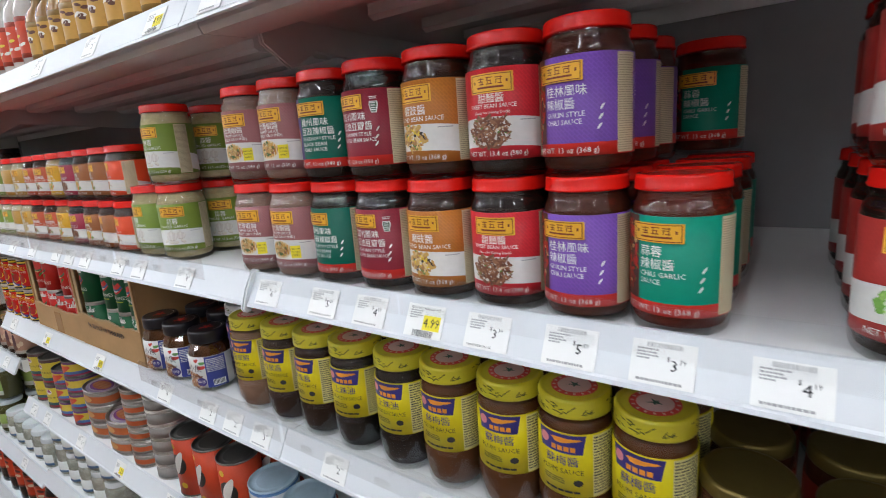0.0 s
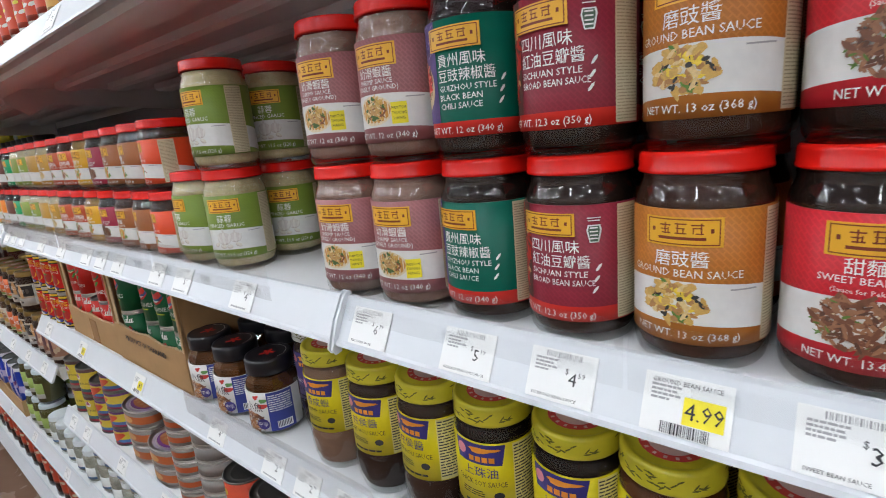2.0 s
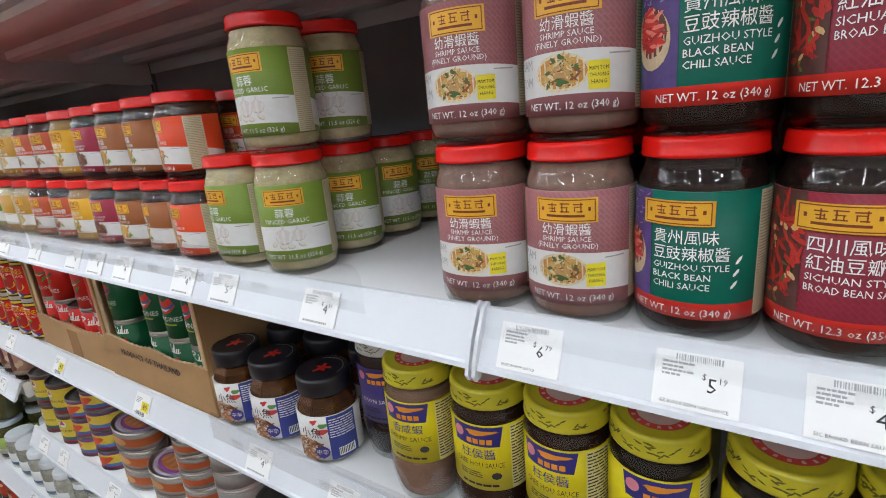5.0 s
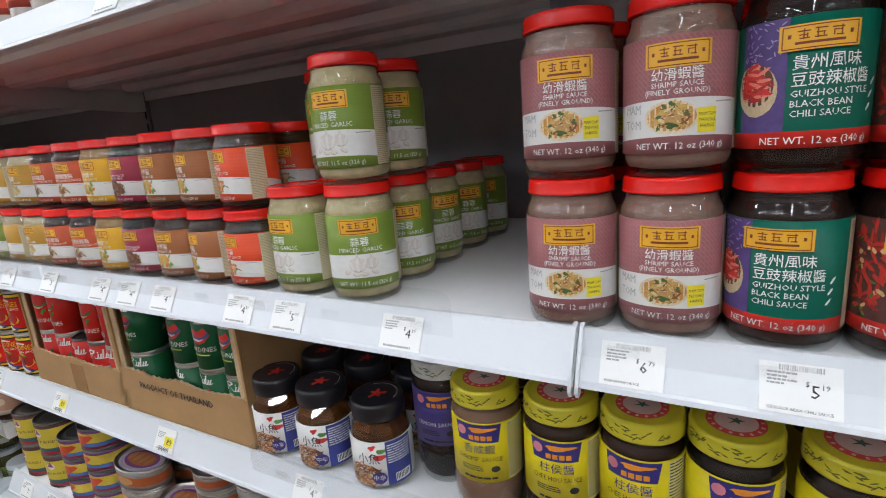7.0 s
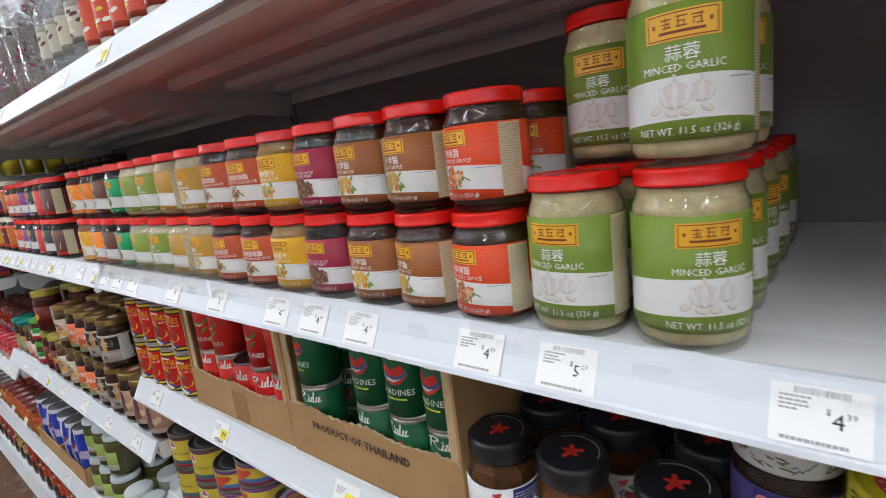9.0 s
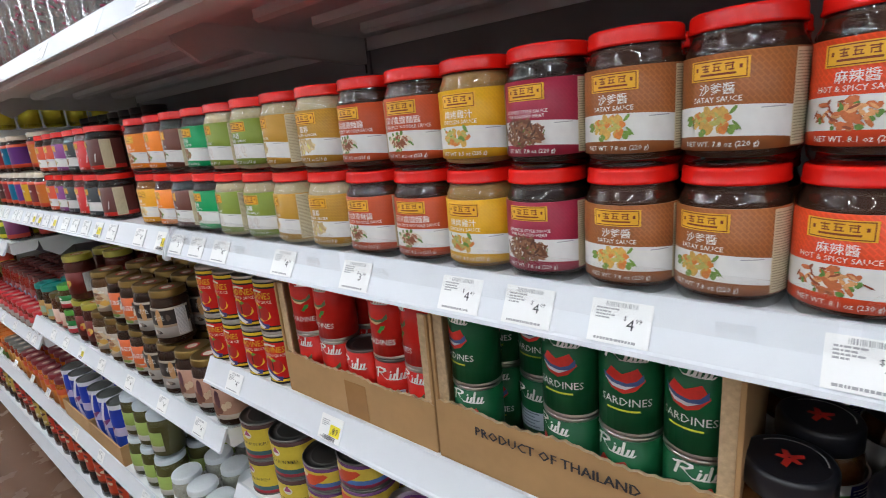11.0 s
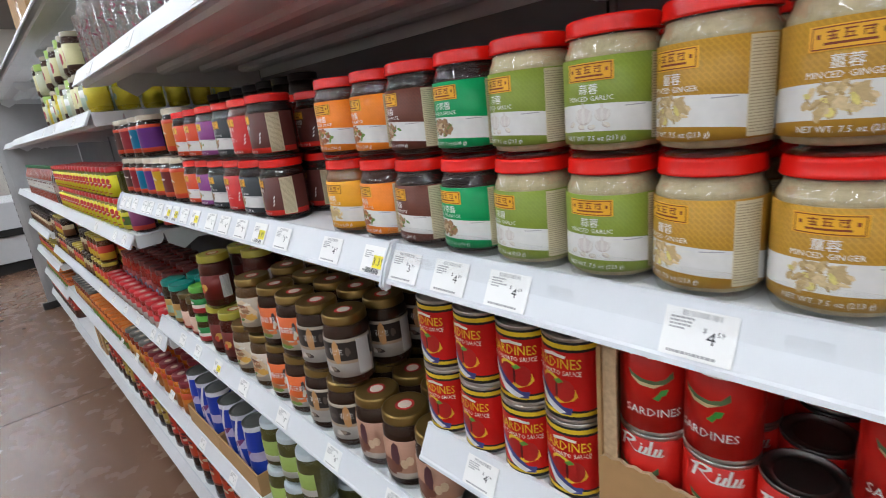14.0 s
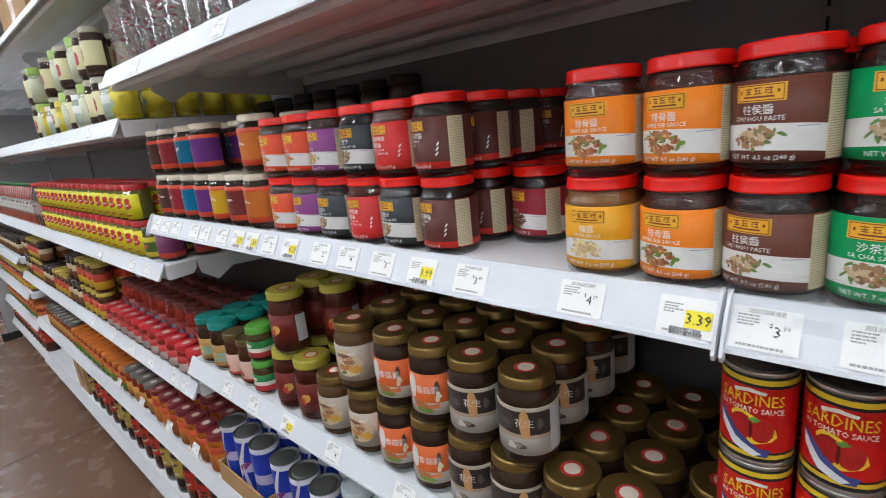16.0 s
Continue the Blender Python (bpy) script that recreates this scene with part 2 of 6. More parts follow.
def blob(bm, u, z, a, b, turn, place, mi, n=8, jag=0.2, rng=random):
    pts = []
    for i in range(n):
        t, k = 2 * math.pi * i / n, 1 + rng.uniform(-jag, jag)
        x, y = a * k * math.cos(t), b * k * math.sin(t)
        pts.append((u + x * math.cos(turn) - y * math.sin(turn), z + x * math.sin(turn) + y * math.cos(turn)))
    patch(bm, pts, place, mi)


def empty(name, m=None):
    ob = new(name)
    ob.empty_display_size = 0.02
    if m is not None:
        ob.matrix_world = m
    return ob


PROTOS = {}


def stock(key, build, x, y, z, turn=0.0, group=""):
    """Puts one article on a shelf: built the first time, copied after that."""
    m = pose(x, y, z, 0, 0, turn)
    if key not in PROTOS:
        ob = build()
        ob.matrix_basis = m
        PROTOS[key] = ob
    else:
        ob = copy_thing(PROTOS[key], m)
    if group:
        ob["group"] = group
    return ob


JIT = random.Random(7)


def jig(a):
    return JIT.uniform(-a, a)


# ---- the building ----
SEAM_AB, BAY = -0.556, 1.219
XA, XB, XC, XD, XE, XF, XG = (SEAM_AB + BAY * k for k in (1, 0, -1, -2, -3, -4, -5))
BACK = 0.83
floor = part("floor", box_mesh(-16, 7, -9, 9, -0.1, 0.0), concrete_floor(), None)
tagged(floor, "polished reddish-brown concrete floor with mottled stains", "floor", kind="structure")
bm = bmesh.new()
for x in (-8.4, -4.55, 1.2):
    add_box(bm, x, x + 0.004, -9, 9, 0.0, 0.0012)
tagged(part("floor_joint", bm, plain("joint_filler", (0.06, 0.03, 0.02), 0.7), None), "dark saw-cut joint lines in the concrete floor", "floor joint", kind="structure")
CEIL_MAT = plain("ceiling_paint", (0.20, 0.20, 0.205), 0.8, vary=0.10, scale=2)
tagged(part("ceiling", box_mesh(-16, 7, -9, 9, CEILING, CEILING + 0.1), CEIL_MAT, None), "plain dark grey shop ceiling", "ceiling", kind="structure")
WALL = plain("shop_wall_paint", (0.55, 0.52, 0.47), 0.7, vary=0.06, scale=1.5)
for name, dims in (("wall_north", (-16, 7, 9, 9.15)), ("wall_south", (-16, 7, -9.15, -9)), ("wall_west", (-16.15, -16, -9.15, 9.15)), ("wall_east", (7, 7.15, -9.15, 9.15))):
    tagged(part(name, box_mesh(*dims, 0, CEILING), WALL, None), "plain painted shop wall", "wall", kind="structure")

# strip lights: white trough, glowing tube pair in it
TUBE = bpy.data.materials.new("lit_tube")
TUBE.use_nodes = True
e = TUBE.node_tree.nodes.new("ShaderNodeEmission")
e.inputs[0].default_value, e.inputs[1].default_value = (0.90, 0.965, 1.03, 1), LIGHT
TUBE.node_tree.links.new(e.outputs[0], TUBE.node_tree.nodes["Material Output"].inputs[0])


def strip_light():
    """A ceiling fitting that runs across the aisle: white body, lit lens below it."""
    top = empty("ceiling_light")
    part("housing", box_mesh(-0.10, 0.10, -1.2, 1.2, 0.02, 0.07, 0.01), WHITE_PAINT, top)
    part("lens", box_mesh(-0.08, 0.08, -1.18, 1.18, 0.0, 0.02, 0.006), TUBE, top, "glowing white lens")
    return tagged(top, "white fluorescent strip light on the ceiling", "ceiling light", "strip lights")


for row in (-1.1, -4.1, -7.1, 3.4):
    for k in range(9):
        stock("strip", strip_light, -14.0 + 2.30 * k, row, CEILING - 0.072)

# ---- shelving ----
MAIN_DECK = 1.1505


def shelf(x0, x1, deck, front, depth_to=BACK, ends=True):
    """One shelf board with its turned-down front, stiffening ribs, tilted price channel and end brackets. front: y of the channel's top."""
    top = empty("shelf", pose(x0, front, deck))
    w, d = x1 - x0 - 0.0016, depth_to - front
    bm = extruded([(0.004, 0.0), (d, 0.0), (d, -0.03), (d - 0.004, -0.03), (d - 0.004, -0.004), (0.078, -0.004), (0.076, -0.020), (0.070, -0.030), (0.064, -0.034), (0.008, -0.037), (0.004, -0.03)], 0.0015, w)
    part("deck", bm, WHITE_PAINT, top)
    bm = extruded([(0.001, 0.006), (0.005, 0.006), (0.0045, 0.001), (-0.012, -0.030), (-0.016, -0.034), (-0.0195, -0.033), (-0.0185, -0.0295), (-0.0165, -0.028), (0.0, 0.003)], 0.0008, w + 0.0007)
    part("price_channel", bm, CHANNEL, top, "glossy white price channel")
    for k in (0.32, 0.54, 0.76):
        y = d * k
        bm = extruded([(y, -0.004), (y, -0.017), (y + 0.008, -0.022), (y + 0.04, -0.022), (y + 0.048, -0.017), (y + 0.048, -0.004)], 0.115, w - 0.115)
        part("rib", bm, WHITE_PAINT, top)
    for x in (0.0015, w - 0.003):
        bm = bmesh.new()
        outline = [(0.03, -0.004), (d, -0.004), (d, -0.055), (d - 0.03, -0.058), (0.17, -0.040), (0.125, -0.066), (0.085, -0.038), (0.08, -0.006)]
        extruded(outline, x, x + 0.0028, bm)
        part("bracket", bm, WHITE_PAINT, top)
    if deck == MAIN_DECK:
        for x in (0.0012, w - 0.0026):
            bm = extruded([(0.006, 0.007), (0.003, 0.010), (-0.003, 0.008), (-0.0150, -0.012), (-0.0205, -0.026), (-0.0235, -0.036), (-0.0205, -0.041), (-0.014, -0.040), (-0.013, -0.034), (-0.004, -0.010)], x, x + 0.0026)
            part("end_cap", bm, CHANNEL, top, "bent white end cap of the price channel")
    return tagged(top, "white steel shelf board with tilted price channel", "shelf", "gondola shelves")


LEVEL = {"AB": (1.475, 1.1505, 0.923, 0.668, 0.43), "C": (1.475, 1.1505, 0.778, 0.415), "D": (1.376, 1.028, 0.700, 0.415)}
FRONT = {1.475: 0.335, 1.1505: 0.360, 0.923: 0.373, 0.668: 0.372, 0.43: 0.372, 0.778: 0.373, 0.415: 0.368, 1.376: 0.337, 1.028: 0.358, 0.700: 0.372, 0.485: 0.370}
BASE = 0.175
for bay, x0, x1 in (("AB", XB, XA), ("AB", XC, XB), ("C", XD, XC), ("D", XE, XD), ("D", XF, XE)):
    for deck in LEVEL[bay]:
        shelf(x0, x1, deck, FRONT[deck])
    shelf(x0, x1, BASE, 0.355)
for deck in (1.376, 1.028, 0.78, 0.56, 0.36, BASE):
    shelf(XG, XF, deck, 0.362)
for x0, x1 in ((XB, XA), (XC, XB), (XD, XC)):
    shelf(x0, x1, 1.86, 0.40)
for x0, x1 in ((XE, XD), (XF, XE), (XG, XF)):
    shelf(x0, x1, 1.72, 0.335)
for k, x0 in enumerate((XG, XF, XE, XD, XC, XB)):
    tagged(part("back_panel", box_mesh(x0 + 0.012, x0 + BAY - 0.012, BACK + 0.002, BACK + 0.02, 0.05, 2.2), PANEL, None),
           "dark grey pegless back panel of the shelving", "back panel", "gondola back panels", "structure")
    tagged(part("kick_plate", box_mesh(x0 + 0.001, x0 + BAY - 0.001, 0.43, 0.45, 0.0, 0.14), plain("black_kick", (0.03, 0.03, 0.03), 0.5), None),
           "black kick plate under the bottom shelf", "kick plate", "kick plates", "structure")
SLOT = plain("slot_dark", (0.01, 0.01, 0.01), 0.8)


def upright(x):
    top = empty("upright", pose(x, BACK, 0))
    part("post", box_mesh(-0.012, 0.012, -0.004, 0.03, 0.0, 2.2, 0.002), PANEL if x > XG + 0.1 else WHITE_PAINT, top)
    for k in range(9 if XC - .1 < x < XB + .1 else 0):
        part("slot", box_mesh(-0.002, 0.002, -0.0055, -0.0035, 1.22 + k * 0.03, 1.238 + k * 0.03), SLOT, top)
    return tagged(top, "slotted steel upright between shelving bays", "upright", "gondola uprights")


for x in (XG, XF, XE, XD, XC, XB, XA):
    upright(x)


def end_frame():
    """The slotted frame that ends the run of shelving."""
    top = empty("end_frame", pose(XG - 0.03, 0.30, 0))
    grey = plain("grey_frame", (0.42, 0.42, 0.42), 0.45, vary=0.08, scale=10)
    part("panel", box_mesh(0.0, 0.012, 0.03, 0.53, 0.06, 1.9), grey, top)
    part("post", box_mesh(-0.012, 0.016, 0.0, 0.035, 0.05, 2.0, 0.002), grey, top)
    part("foot", box_mesh(-0.02, 0.022, -0.04, 0.08, 0.0, 0.06, 0.006), plain("black_foot", (0.02, 0.02, 0.02), 0.5), top, "black foot")
    for k in range(36):
        part("slot", box_mesh(-0.004, 0.008, -0.0015, 0.001, 0.1 + k * 0.05, 0.125 + k * 0.05), SLOT, top)
    return tagged(top, "grey slotted steel frame at the end of the shelving", "end frame")


end_frame()


# added shelving across the aisle and behind, seen only in reflections, to bounce light
def far_run(y, name):
    top = empty(name, pose(0, y, 0))
    part("back", box_mesh(-9, 4, -0.03, 0.0, 0.0, 1.8), WHITE_PAINT, top)
    # pale, pinkish goods colours chosen to throw light up under the shelf boards
    tones = [plain("bounce_goods", c, 0.5, vary=0.5, scale=9) for c in ((0.72, 0.42, 0.34), (0.78, 0.66, 0.50), (0.66, 0.58, 0.52), (0.80, 0.74, 0.70))]
    for k, z in enumerate((0.15, 0.50, 0.85, 1.2, 1.5)):
        part("board", box_mesh(-9, 4, 0.0, 0.42, z, z + 0.03), WHITE_PAINT, top)
        bm = bmesh.new()
        x = -8.9
        while x < 3.9:
            w = JIT.uniform(0.1, 0.3)
            add_box(bm, x, x + w - 0.01, 0.06, 0.36, z + 0.03, z + 0.03 + JIT.uniform(0.22, 0.3), JIT.randrange(4))
            x += w
        part("goods", bm, tones, top)
    return tagged(top, "unseen stocked white shelving added across the aisle to bounce light", "shelving")


far_run(-1.95, "opposite_shelving")


def freezer():
    top = empty("chest_freezer", pose(-10.2, 0.9, 0))
    grey = plain("freezer_grey", (0.55, 0.56, 0.58), 0.4, vary=0.05, scale=5)
    part("body", box_mesh(0, 1.4, -1.2, 1.8, 0.12, 0.8, 0.02), grey, top)
    part("plinth", box_mesh(0.03, 1.37, -1.15, 1.75, 0.0, 0.12), SLOT, top)
    part("bumper", box_mesh(1.4, 1.43, -1.2, 1.8, 0.42, 0.5, 0.008), SLOT, top, "black rubber bumper")
    part("glass_front", box_mesh(1.36, 1.38, -1.18, 1.78, 0.8, 1.3), FILM, top)
    part("rail", box_mesh(1.35, 1.39, -1.2, 1.8, 1.3, 1.34, 0.005), grey, top)
    return tagged(top, "grey open-top shop freezer with black bumper", "freezer")


freezer()

# ---- sauce jars ----
GOLD_PRINT = plain("gold_print", (0.80, 0.42, 0.035), 0.35, vary=0.05, scale=120)
BROWN_PRINT = plain("brown_print", (0.20, 0.035, 0.015), 0.5, vary=0.0)
CREAM = printed((0.62, 0.54, 0.36))
FINE_INK = plain("fine_print", (0.34, 0.29, 0.19), 0.6, vary=0.2, scale=400)
WHITE_LABEL = printed((0.72, 0.715, 0.70))
SIZES = {  # radius, height, lid from, label from, label to, lid radius
    "big": (0.0350, 0.1165, 0.1060, 0.0155, 0.0880, 0.0332),
    "small": (0.0340, 0.0917, 0.0812, 0.0105, 0.0665, 0.0322),
}
FOOD = {  # colour, how many, half length, half width, spread
    "meat": [((0.17, 0.065, 0.035), 26, .0055, .0016, 1.0), ((0.30, 0.14, 0.075), 34, .005, .0012, 0.95), ((0.10, 0.04, 0.025), 14, .004, .0012, 0.8), ((0.62, 0.52, 0.36), 5, .0016, .0012, 0.7), ((0.10, 0.19, 0.03), 5, .003, .0008, 1.0)],
    "beancurd": [((0.10, 0.21, 0.035), 3, .005, .0022, 0.85), ((0.58, 0.36, 0.10), 12, .006, .0028, 0.8), ((0.40, 0.20, 0.07), 9, .005, .0022, 0.75), ((0.75, 0.55, 0.05), 4, .005, .003, 0.5), ((0.03, 0.03, 0.03), 5, .003, .0015, 0.7), ((0.66, 0.50, 0.25), 6, .005, .002, 0.7)],
    "bowl": [((0.70, 0.60, 0.42), 1, .0168, .0105, 0.0), ((0.56, 0.26, 0.05), 1, .0150, .0088, 0.0), ((0.58, 0.36, 0.10), 16, .0050, .0009, 0.80), ((0.50, 0.28, 0.10), 9, .0040, .0020, 0.45), ((0.07, 0.13, 0.03), 6, .0034, .0016, 0.85), ((0.24, 0.09, 0.03), 8, .0036, .0010, 0.75), ((0.70, 0.56, 0.30), 6, .0034, .0012, 0.5)],
    "garlic": [((0.66, 0.58, 0.54), 4, .0080, .0066, 0.6), ((0.74, 0.68, 0.64), 4, .0062, .0052, 0.6), ((0.68, 0.60, 0.55), 2, .0036, .0026, 0.9), ((0.80, 0.74, 0.66), 3, .0030, .0022, 1.0)],
    "ginger": [((0.52, 0.38, 0.19), 6, .006, .0034, 0.75), ((0.66, 0.52, 0.30), 7, .0045, .0024, 0.7), ((0.40, 0.27, 0.12), 6, .004, .001, 0.8), ((0.70, 0.62, 0.20), 2, .004, .0024, 0.9)],
    "noodle": [((0.66, 0.60, 0.50), 1, .015, .0062, 0.0), ((0.24, 0.07, 0.03), 9, .004, .0022, 0.45), ((0.33, 0.12, 0.06), 7, .003, .0014, 0.5), ((0.12, 0.22, 0.05), 5, .0034, .0022, 0.9), ((0.72, 0.62, 0.40), 8, .005, .0006, 0.7)],
    "chicken": [((0.60, 0.36, 0.08), 7, .005, .003, 0.6), ((0.62, 0.20, 0.04), 5, .004, .0026, 0.7), ((0.16, 0.28, 0.05), 5, .004, .002, 0.9), ((0.45, 0.42, 0.12), 5, .004, .0024, 0.5)],
    "bbq": [((0.40, 0.14, 0.06), 9, .005, .003, 0.8), ((0.26, 0.08, 0.03), 8, .004, .002, 0.8), ((0.14, 0.26, 0.05), 6, .004, .002, 0.9), ((0.62, 0.34, 0.12), 5, .003, .002, 0.7)],
    "prawn": [((0.55, 0.15, 0.05), 8, .005, .0022, 0.8), ((0.70, 0.35, 0.15), 5, .004, .0016, 0.7), ((0.12, 0.25, 0.05), 4, .003, .002, 0.9), ((0.28, 0.07, 0.03), 5, .004, .001, 0.9)],
    "roots": [((0.34, 0.19, 0.09), 8, .0045, .003, 0.7), ((0.55, 0.40, 0.24), 6, .004, .0026, 0.6), ((0.20, 0.10, 0.05), 5, .003, .002, 0.7), ((0.12, 0.24, 0.05), 3, .005, .0016, 1.0)],
    "chilli": [((0.50, 0.03, 0.02), 14, .008, .0017, 1.0), ((0.30, 0.015, 0.012), 9, .007, .0015, 1.0), ((0.10, 0.18, 0.03), 3, .004, .0012, 1.0), ((0.62, 0.42, 0.20), 4, .003, .002, 0.9)],
    "cress": [((0.16, 0.36, 0.06), 16, .005, .003, 0.9), ((0.30, 0.50, 0.12), 9, .004, .002, 0.8)],
}


def fit_line(body, cap, u, z, align, width):
    pts, faces, lo, hi = glyphs(body)
    size = cap / 0.72
    return (body, size, u, z, align, min(1.0, width / max(1e-6, (hi - lo) * size)))


def layer(r):
    return lambda u, z: wrap(r, u, z)


def picture(kind, u, z, half_w, half_h, r, parent, seed, upright_=False):
    """A food picture: many small overlapping printed shapes, heaped in an oval."""
    rng, bm, mats, todo = random.Random(seed), bmesh.new(), [], []
    for colour, count, a, b, spread in FOOD[kind]:
        mats.append(plain("food_print", colour, 0.5, vary=0.3, scale=600))
        if spread == 0.0:
            blob(bm, u, z, a, b, 0, layer(r + len(mats) * 6e-6), len(mats) - 1, 20, 0.02, rng)
            continue
        for _ in range(int(count * 2.6)):
            todo.append((len(mats) - 1, a * rng.uniform(.35, .95), b * rng.uniform(.45, .95), spread))
    rng.shuffle(todo)
    for depth, (mi, a, b, spread) in enumerate(todo):
        t, q = rng.uniform(0, 6.283), math.sqrt(rng.random()) * spread
        turn = rng.uniform(-1.3, 1.3) + (1.57 if upright_ else 0)
        blob(bm, u + half_w * q * math.cos(t), z + half_h * q * math.sin(t), a, b, turn, layer(r + .00002 + depth * 3e-6), mi, 7, 0.22, rng)
    tagged(part("picture", bm, mats, parent, "food picture on the label"), kind="stuff")


def garlic_picture(z, s, r, parent):
    """Garlic bulbs with their ridges, and loose cloves before them."""
    bm, rng = bmesh.new(), random.Random(21)
    mats = [plain("garlic_print", c, 0.5, vary=0.08, scale=300) for c in ((0.60, 0.56, 0.53), (0.70, 0.67, 0.64), (0.64, 0.59, 0.57), (0.50, 0.43, 0.39), (0.68, 0.63, 0.55))]
    lift = [r]

    def shape(u, zz, a, b, turn, mi):
        lift[0] += 5e-6
        blob(bm, u, zz, a, b, turn, layer(lift[0]), mi, 14, 0.03, rng)

    def bulb(u, zz, q):
        shape(u, zz + q * .95, q * .13, q * .42, 0.12, 0)
        shape(u, zz, q, q * .86, 0, 0)
        shape(u, zz - q * .66, q * .45, q * .13, 0, 3)
        for j in (-2, 2, -1, 1, 0):
            shape(u + j * .36 * q, zz + q * .04, q * (.24 - .03 * abs(j)), q * (.80 - .10 * abs(j)), -j * .16, 1 if j % 2 == 0 else 2)
            shape(u + (j + .5) * .36 * q, zz + q * .02, q * .022, q * .62, -j * .16, 0)

    bulb(.0095, z + .0022 * s, .0074 * s)
    bulb(-.0040, z + .0012 * s, .0096 * s)
    for u, dz, turn in ((-.0145, -.0062, .5), (.0120, -.0072, -.5), (.0020, -.0088, .1), (-.0060, -.0086, -.2)):
        shape(u, z + dz * s, .0040 * s, .0024 * s, turn, 3)
        shape(u + .0003, z + (dz + .0004) * s, .0036 * s, .0019 * s, turn, 4)
        shape(u - .0006, z + (dz + .0009) * s, .0022 * s, .0008 * s, turn, 1)
    tagged(part("picture", bm, mats, parent, "garlic bulbs printed on the label"), kind="stuff")


def basket_picture(u, z, half_w, half_h, r, parent):
    """A pale bowl heaped with red chillies, on a purple cloth."""
    bm, rng = bmesh.new(), random.Random(8)
    mats = [plain("basket_print", c, 0.5, vary=0.25, scale=500) for c in ((0.52, 0.40, 0.25), (0.10, 0.035, 0.02), (0.55, 0.025, 0.02), (0.36, 0.012, 0.012), (0.70, 0.20, 0.14), (0.30, 0.24, 0.45))]
    at = r
    for k in range(40):
        blob(bm, u + rng.uniform(-1, 1) * half_w, z + half_h * rng.uniform(.35, 1), .0016, .0004, rng.uniform(-1.5, 1.5), layer(at + k * 2e-6), 5, 6, .2, rng)
    blob(bm, u - .004, z - half_h * .22, half_w * .98, half_h * .52, .25, layer(at + 1.2e-4), 0, 18, .02, rng)
    blob(bm, u - .004, z - half_h * .12, half_w * .84, half_h * .42, .25, layer(at + 1.3e-4), 1, 18, .02, rng)
    for k in range(46):
        q, t = math.sqrt(rng.random()), rng.uniform(0, 6.283)
        blob(bm, u - .004 + half_w * .62 * q * math.cos(t), z + half_h * (.34 * q * math.sin(t) - .08), .0050, .0011, rng.uniform(-.5, .5), layer(at + 1.4e-4 + k * 3e-6), rng.choice((2, 2, 3, 4)), 8, .12, rng)
    tagged(part("picture", bm, mats, parent, "bowl of red chillies printed on the label"), kind="stuff")


def plaque(u, z, w, h, r, parent):
    """The maker's mark as plain shapes: a gold plate with a dark frame and three blocks."""
    bm = bmesh.new()
    rect(bm, u - w / 2, u + w / 2, z - h / 2, z + h / 2, layer(r), 0, 6)
    top = layer(r + 0.00008)
    for s in (-1, 1):
        rect(bm, u - w * .46, u + w * .46, z + s * h * .42 - .0003, z + s * h * .42 + .0003, top, 1, 6)
        rect(bm, u + s * w * .455 - .0003, u + s * w * .455 + .0003, z - h * .42, z + h * .42, top, 1, 1)
        rect(bm, u + s * w * .37 - .0008, u + s * w * .37 + .0008, z - .0003, z + .0019, top, 1, 1)
    for k in (-1, 0, 1):
        c = u + k * w * .2
        rect(bm, c - w * .075, c + w * .075, z + h * (.20, .25, .22)[k + 1], z + h * (.20, .25, .22)[k + 1] + .0007, top, 1, 1)
        rect(bm, c - w * .06, c + w * .05, z + h * (.06, .10, .12)[k + 1], z + h * (.06, .10, .12)[k + 1] + .0006, top, 1, 1)
        rect(bm, c - w * (.05, .075, .02)[k + 1], c + w * .07, z - h * .07, z - h * .07 + .0007, top, 1, 1)
        rect(bm, c - .00035 + w * (0, -.04, .045)[k + 1], c + .00035 + w * (0, -.04, .045)[k + 1], z - h * .08, z + h * .31, top, 1, 1)
        rect(bm, c - .0003 + w * (.04, .03, -.05)[k + 1], c + .0003 + w * (.04, .03, -.05)[k + 1], z - h * .06, z + h * .14, top, 1, 1)
    rect(bm, u - w * .3, u + w * .3, z - h * .27, z - h * .17, top, 1, 4)
    tagged(part("maker_plate", bm, [GOLD_PRINT, BROWN_PRINT], parent, "gold maker's plate"), kind="stuff")


def info_panel(r, u0, u1, z0, z1, parent, seed=3):
    rng, bm = random.Random(seed), bmesh.new()
    rect(bm, u0, u1, z0, z1, layer(r), 0, 5)
    z = z1 - 0.002
    while z > z0 + 0.002:
        u = u0 + 0.001
        while u < u1 - 0.002:
            w = min(rng.uniform(0.002, 0.008), u1 - 0.001 - u)
            rect(bm, u, u + w, z - 0.0006, z, layer(r + 0.00008), 1, 2)
            u += w + 0.0006
        z -= 0.0017
    tagged(part("ingredients_panel", bm, [CREAM, FINE_INK], parent, "cream ingredients panel with fine print"), kind="stuff")


